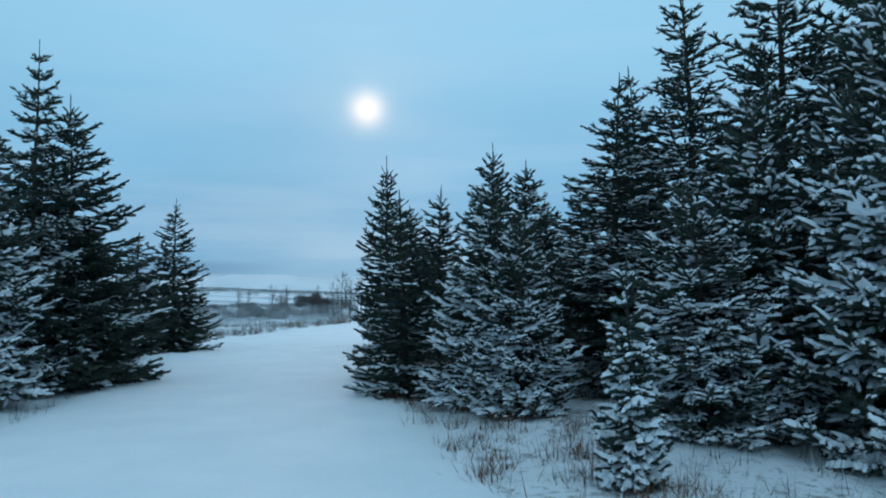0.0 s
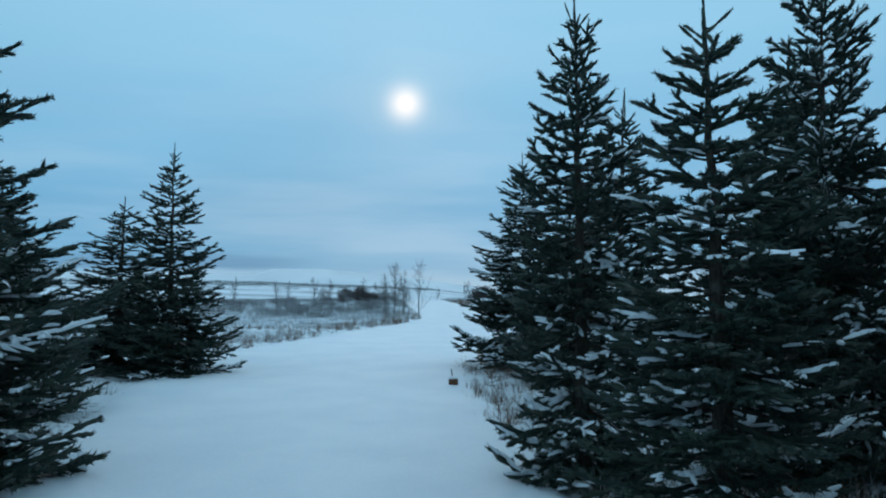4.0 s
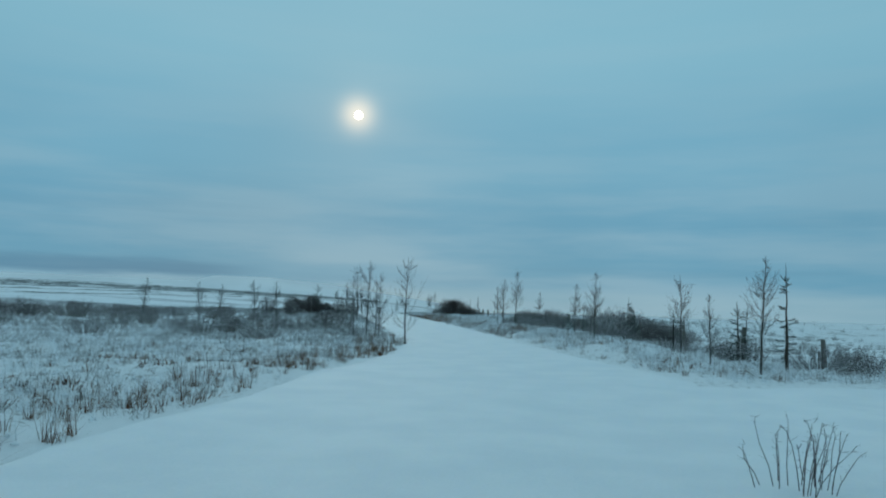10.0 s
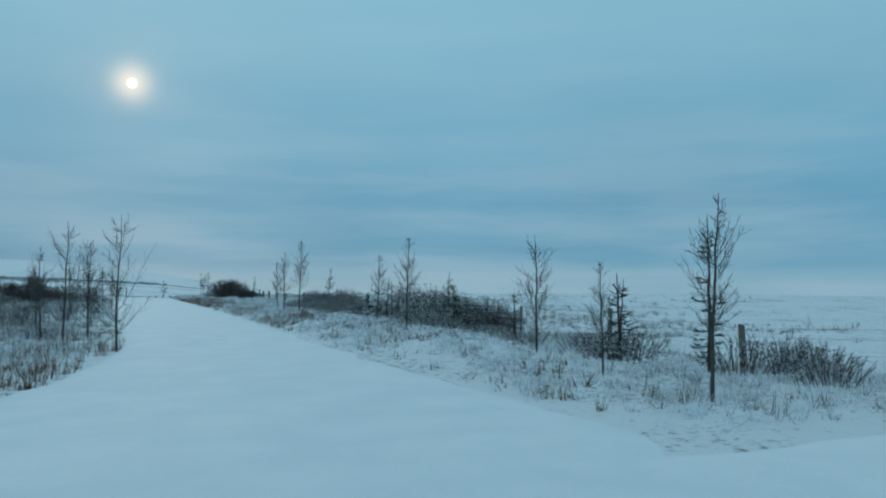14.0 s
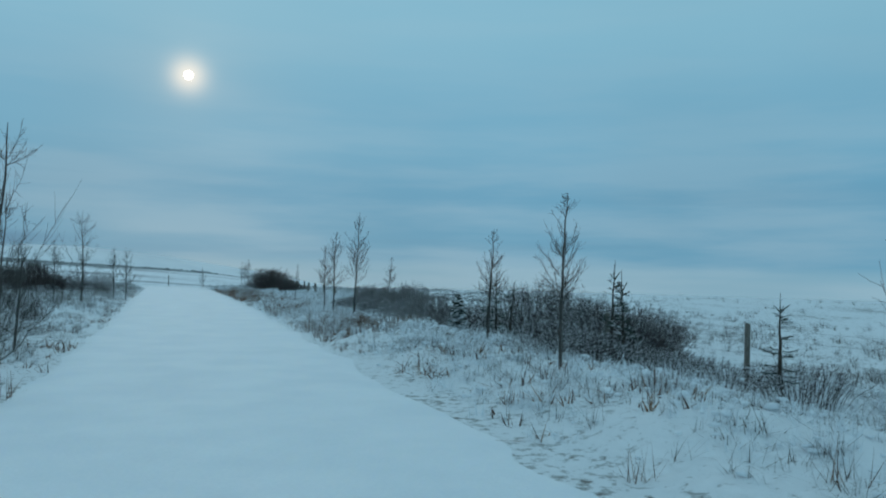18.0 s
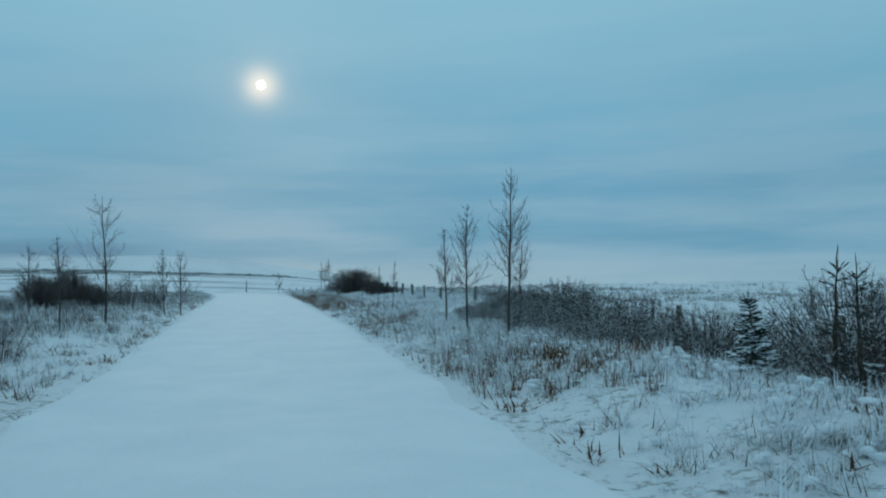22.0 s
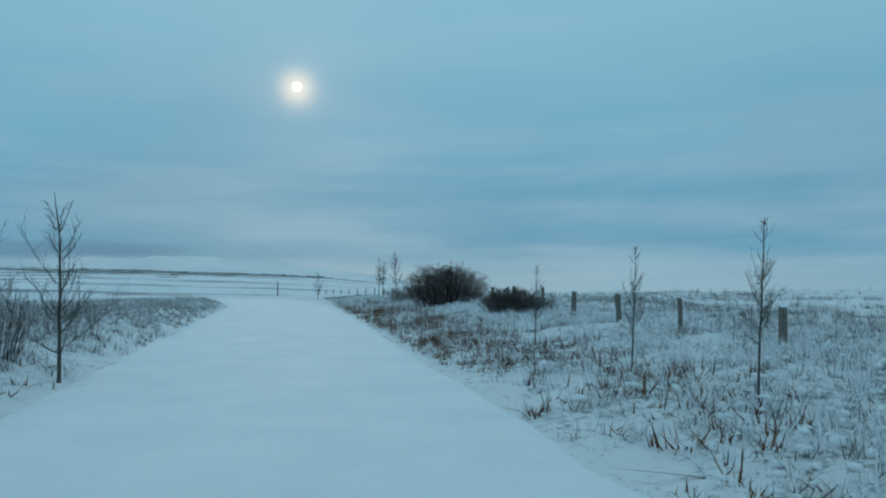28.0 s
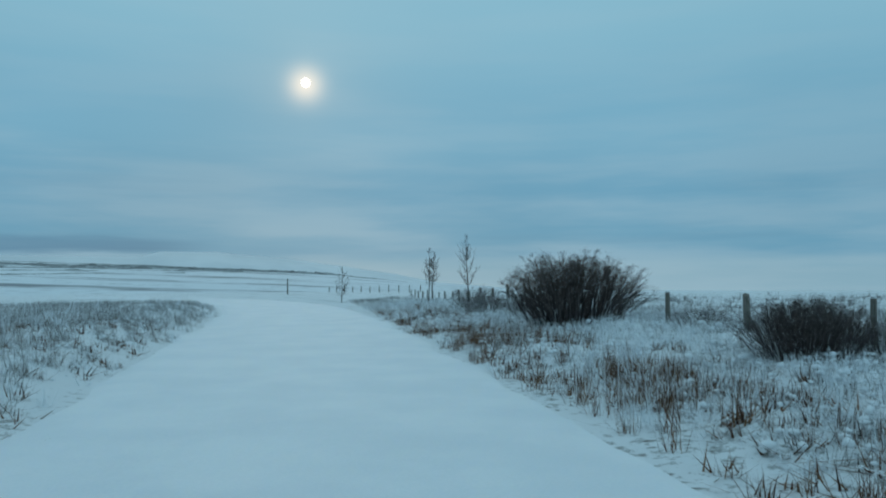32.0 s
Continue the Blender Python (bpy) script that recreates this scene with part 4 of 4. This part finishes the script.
def build_fence():
    root = tagged(new("wire_fence"), "weathered wooden fence posts with wires along the snowy verge", "fence")
    rng = np.random.default_rng(5)
    tops = []
    variants = []
    for k in range(4):
        b = Batch()
        w, d, h = 0.038 + 0.006 * k, 0.036 + 0.005 * ((k * 3) % 4), 1.12
        ring = [(-w, -d * 0.8), (-w * 0.8, -d), (w * 0.8, -d), (w, -d * 0.8), (w, d * 0.8), (w * 0.8, d), (-w * 0.8, d), (-w, d * 0.8)]
        levels = [(-0.3, 1.0), (0.4, 1.0 + 0.03 * k), (h - 0.02, 0.97), (h, 0.86)]
        v = [(x * q + 0.006 * math.sin(z * 5 + k), y * q, z + (0.012 * (x + y) / w if z > 1 else 0)) for z, q in levels for x, y in ring]
        f = [(i * 8 + j, i * 8 + (j + 1) % 8, (i + 1) * 8 + (j + 1) % 8, (i + 1) * 8 + j) for i in range(3) for j in range(8)]
        me = mesh_of("post", v, f + [tuple(range(24, 32))], POST_WOOD)
        variants.append(me)
        cap = Batch()
        lumps(cap, np.stack([np.linspace(-w * 1.15, w * 1.15, 6), np.zeros(6), np.full(6, h)], 1), d * 1.15, 0.03, rng)
        variants.append(cap.mesh("snow_cap", BOUGH_SNOW, True))
    places = [22.0 + 4.2 * k for k in range(9)] + [59.8, 63.65, 67.9, 72.2, 76.4, 79.2, 81.9, 84.7] + [87.8 + 3.1 * k for k in range(21)]
    for y in places:
        x = float(edge(FENCE_LINE, y)) + rng.normal(0, 0.04)
        z = ground_z(x, y) - float(np.interp(y, (34, 60, 68, 76, 90), (0.25, 0.14, 0.40, 0.52, 0.45))) + rng.normal(0, 0.04)
        q = int(rng.integers(0, 4))
        ob = part("post", variants[2 * q], root)
        ob.matrix_basis = pose(x, y, z, rng.normal(0, 2.5), rng.normal(0, 2.5), rng.uniform(0, 90))
        if rng.random() < 0.6:
            cap = part("snow_cap", variants[2 * q + 1], ob)
            cap.matrix_basis = Matrix()
        tops.append((x, y, z))
    for h in (0.35, 0.62, 0.88, 1.04):
        b = Batch()
        pts = []
        for (x0, y0, z0), (x1, y1, z1) in zip(tops, tops[1:]):
            for u in (0.0, 0.33, 0.66):
                pts.append((x0 + (x1 - x0) * u - 0.05, y0 + (y1 - y0) * u, z0 + (z1 - z0) * u + h - 0.05 * u * (1 - u)))
        tube(b, pts, [0.0022] * len(pts), 3)
        part("wire", b.mesh("wire", WIRE), root, "thin slack fence wire")


build_fence()


# ---- grass ----
def tufts(name, label, mat, spots, blades, high, lean, width, seed):
    """Tufts of dead blades as one sheet of loose triangles."""
    rng = np.random.default_rng(seed)
    spots = np.asarray(spots)
    n = len(spots)
    at = np.repeat(spots[:, :3], blades, 0)
    tall = np.repeat(spots[:, 3], blades) * rng.uniform(0.45, 1.1, n * blades) * high
    off = rng.normal(0, 0.055, (n * blades, 2)) * np.repeat(spots[:, 3], blades)[:, None]
    base = at + np.column_stack([off, np.full(n * blades, -0.03)])
    a = rng.uniform(0, 6.283, n * blades)
    lean = rng.gamma(2.0, lean / 2, n * blades)
    tip = base + np.column_stack([np.cos(a) * lean * tall, np.sin(a) * lean * tall, tall / np.sqrt(1 + lean ** 2)])
    b = a + rng.uniform(0.8, 2.3, n * blades)
    wide = np.column_stack([np.cos(b), np.sin(b), np.zeros(n * blades)]) * (width * rng.uniform(0.6, 1.4, n * blades))[:, None]
    batch = Batch()
    put_tris(batch, np.stack([base - wide, base + wide, tip], 1))
    tagged(new(name, batch.mesh(name, mat)), label, "grass", kind="stuff")


def scatter(seed, count, box, keep):
    rng = np.random.default_rng(seed)
    out = []
    while len(out) < count:
        x, y = rng.uniform(box[0], box[1]), rng.uniform(box[2], box[3])
        k = keep(x, y)
        if rng.random() < k:
            out.append((x, y, ground_z(x, y), rng.uniform(0.6, 1.25)))
    return out


def verge(x, y):
    d = off_road(x, y)
    if d < 0.05:
        return 0.0
    patch = 0.4 + 0.5 * fbm(x, y, 0.30) + 0.55 * fbm(x + 7, y - 3, 1.5)
    thin = float(np.interp(y, (50, 60, 66, 73), (0.42, 1.0, 1.0, 0.58))) if x > 2 else 1.0
    return thin * min(1.0, (d / (1.8 if x > 2 else 1.1)) ** 1.5 + 0.05) * max(0.0, min(1.0, 0.1 + patch))


tufts("dead_grass", "dead straw-coloured grass and stalks poking through the snow", GRASS, scatter(1, 9500, (4.8, 12.0, 33, 122), verge), 18, 0.25, 0.95, 0.0042, 2)
tufts("dead_grass", "rough frosted dead grass over the snowy field", GRASS, scatter(3, 16500, (-24, 0.4, 24, 118), verge), 18, 0.26, 1.0, 0.0052, 4)
tufts("dead_grass", "sparse dead grass in the far snowy field", GRASS, scatter(5, 600, (12, 45, 40, 150), lambda x, y: max(0.0, fbm(x, y, 0.2))), 14, 0.4, 0.6, 0.008, 6)
tufts("withered_dock", "reddish-brown withered stalks at the road's edge", DOCK, scatter(7, 420, (4.9, 7.4, 34, 108), lambda x, y: max(0.0, 0.2 + fbm(x, y, 0.25)) * (0.4 if y < 54 else 1.0) if 0.25 < off_road(x, y) < 2.2 else 0.0), 24, 0.34, 0.5, 0.0042, 8)
tufts("dead_grass", "dense frosted dead grass on the bank beside the road", GRASS, scatter(13, 4300, (-9, -0.3, 44, 114), verge), 20, 0.33, 0.85, 0.005, 14)
tufts("dead_grass", "dry brown grass and bracken round the feet of the spruces", DOCK, scatter(15, 420, (0.0, 3.4, 4, 25), lambda x, y: 1.0 if -0.1 < off_road(x, y) < 1.6 and y < 24 else 0.0), 18, 0.26, 0.7, 0.0045, 16)
tufts("dead_grass", "dry grass round the feet of the spruces", GRASS, scatter(17, 900, (-9, 4, 4, 24), lambda x, y: 1.0 if off_road(x, y) > 0.0 else 0.0), 18, 0.26, 0.8, 0.004, 18)
tufts("heather", "dark heather and dead grass across the back of the field", GRASS, scatter(11, 4200, (-45, -2, 54, 90), lambda x, y: max(0.0, min(1.0, 0.35 + fbm(x, y, 0.15)))), 16, 0.5, 0.6, 0.008, 12)
tufts("withered_dock", "reddish-brown withered stalks in the verge", DOCK, scatter(9, 150, (-6, 0, 24, 50), lambda x, y: 1.0 if 0.1 < off_road(x, y) < 1.6 else 0.0), 20, 0.4, 0.4, 0.0045, 10)

tufts("frosted_grass", "tufts of grass bowed under caught snow in the verge", BOUGH_SNOW, scatter(19, 7500, (4.9, 12.0, 33, 112), verge), 13, 0.30, 1.0, 0.009, 20)
tufts("frosted_grass", "tufts of grass bowed under caught snow in the field", BOUGH_SNOW, scatter(21, 8000, (-22, 0.2, 24, 114), verge), 13, 0.27, 1.0, 0.009, 22)


# ---- small heads of snow caught on the tussocks ----
def snow_heads(label, spots, seed, grain=0.0055, least=0.008, most=0.035, rise=0.09):
    rng = np.random.default_rng(seed)
    spots = np.asarray(spots)
    ball = bmesh.new()
    bmesh.ops.create_icosphere(ball, subdivisions=1, radius=1.0)
    base = np.array([p.co[:] for p in ball.verts])
    faces = np.array([[p.index for p in f.verts] for f in ball.faces])
    ball.free()
    n, k = len(spots), len(base)
    size = np.minimum(rng.gamma(2.5, grain, n) + least, most)
    shape = size[:, None] * np.column_stack([rng.uniform(0.7, 2.2, n), rng.uniform(0.7, 1.6, n), rng.uniform(0.5, 1.0, n)])
    turn = rng.uniform(0, 6.283, n)
    p = base[None] * rng.uniform(0.7, 1.3, (n, k, 1)) * shape[:, None]
    x = p[..., 0] * np.cos(turn)[:, None] - p[..., 1] * np.sin(turn)[:, None]
    y = p[..., 0] * np.sin(turn)[:, None] + p[..., 1] * np.cos(turn)[:, None]
    lift = rng.uniform(0.0, 1.0, n) ** 1.5 * rise
    p = np.stack([x, y, p[..., 2]], 2) + (spots[:, :3] + np.column_stack([np.zeros((n, 2)), lift]))[:, None]
    batch = Batch()
    batch.put(p.reshape(-1, 3), (faces[None] + (np.arange(n) * k)[:, None, None]).reshape(-1, 3))
    tagged(new("snow_clump", batch.mesh("snow_clump", BOUGH_SNOW, True)), label, "snow", kind="stuff")


snow_heads("small heads of snow caught on the verge's tussocks", scatter(23, 10000, (4.9, 11.5, 33, 110), verge), 24)
snow_heads("small heads of snow caught on the field's tussocks", scatter(25, 10000, (-14, 0.2, 26, 100), verge), 26)
tussocks = scatter(35, 5200, (5.2, 11.6, 36, 108), verge)
tufts("dead_grass", "short dark dead grass under snow-capped tussocks", GRASS, [(x + 0.05, y - 0.06, z, q) for x, y, z, q in tussocks], 14, 0.17, 1.1, 0.005, 36)
snow_heads("snow-capped tussocks of the verge", tussocks, 38, 0.008, 0.014, 0.052, 0.14)
tufts("withered_dock", "tall rust-brown withered stalks crowding the road's edge", DOCK, scatter(33, 190, (4.9, 7.6, 81, 96), lambda x, y: max(0.0, 0.45 + fbm(x, y, 0.5)) if 0.15 < off_road(x, y) < 2.4 else 0.0), 20, 0.42, 0.45, 0.004, 34)
tufts("withered_dock", "dark curled dead leaves along the road's edge", DOCK, scatter(27, 1000, (4.9, 8.4, 34, 108), lambda x, y: max(0.0, 0.3 + fbm(x, y, 0.4)) * (0.35 if y < 54 else 1.0) if 0.2 < off_road(x, y) < 3.2 else 0.0), 9, 0.24, 1.2, 0.013, 28)
tufts("withered_dock", "dark curled dead leaves in the field's edge", DOCK, scatter(29, 1100, (-8, 0.2, 26, 100), lambda x, y: max(0.0, 0.3 + fbm(x, y, 0.4)) if off_road(x, y) > 0.1 else 0.0), 9, 0.22, 1.2, 0.013, 30)
tufts("dead_grass", "frosted rough grass beyond the fence", GRASS, scatter(31, 5500, (10.5, 24, 46, 105), lambda x, y: max(0.0, min(1.0, 0.55 + fbm(x, y, 0.35) + 0.4 * fbm(x, y, 1.5))) * (1.0 if x < 16 else 0.35)), 16, 0.26, 1.0, 0.006, 32)
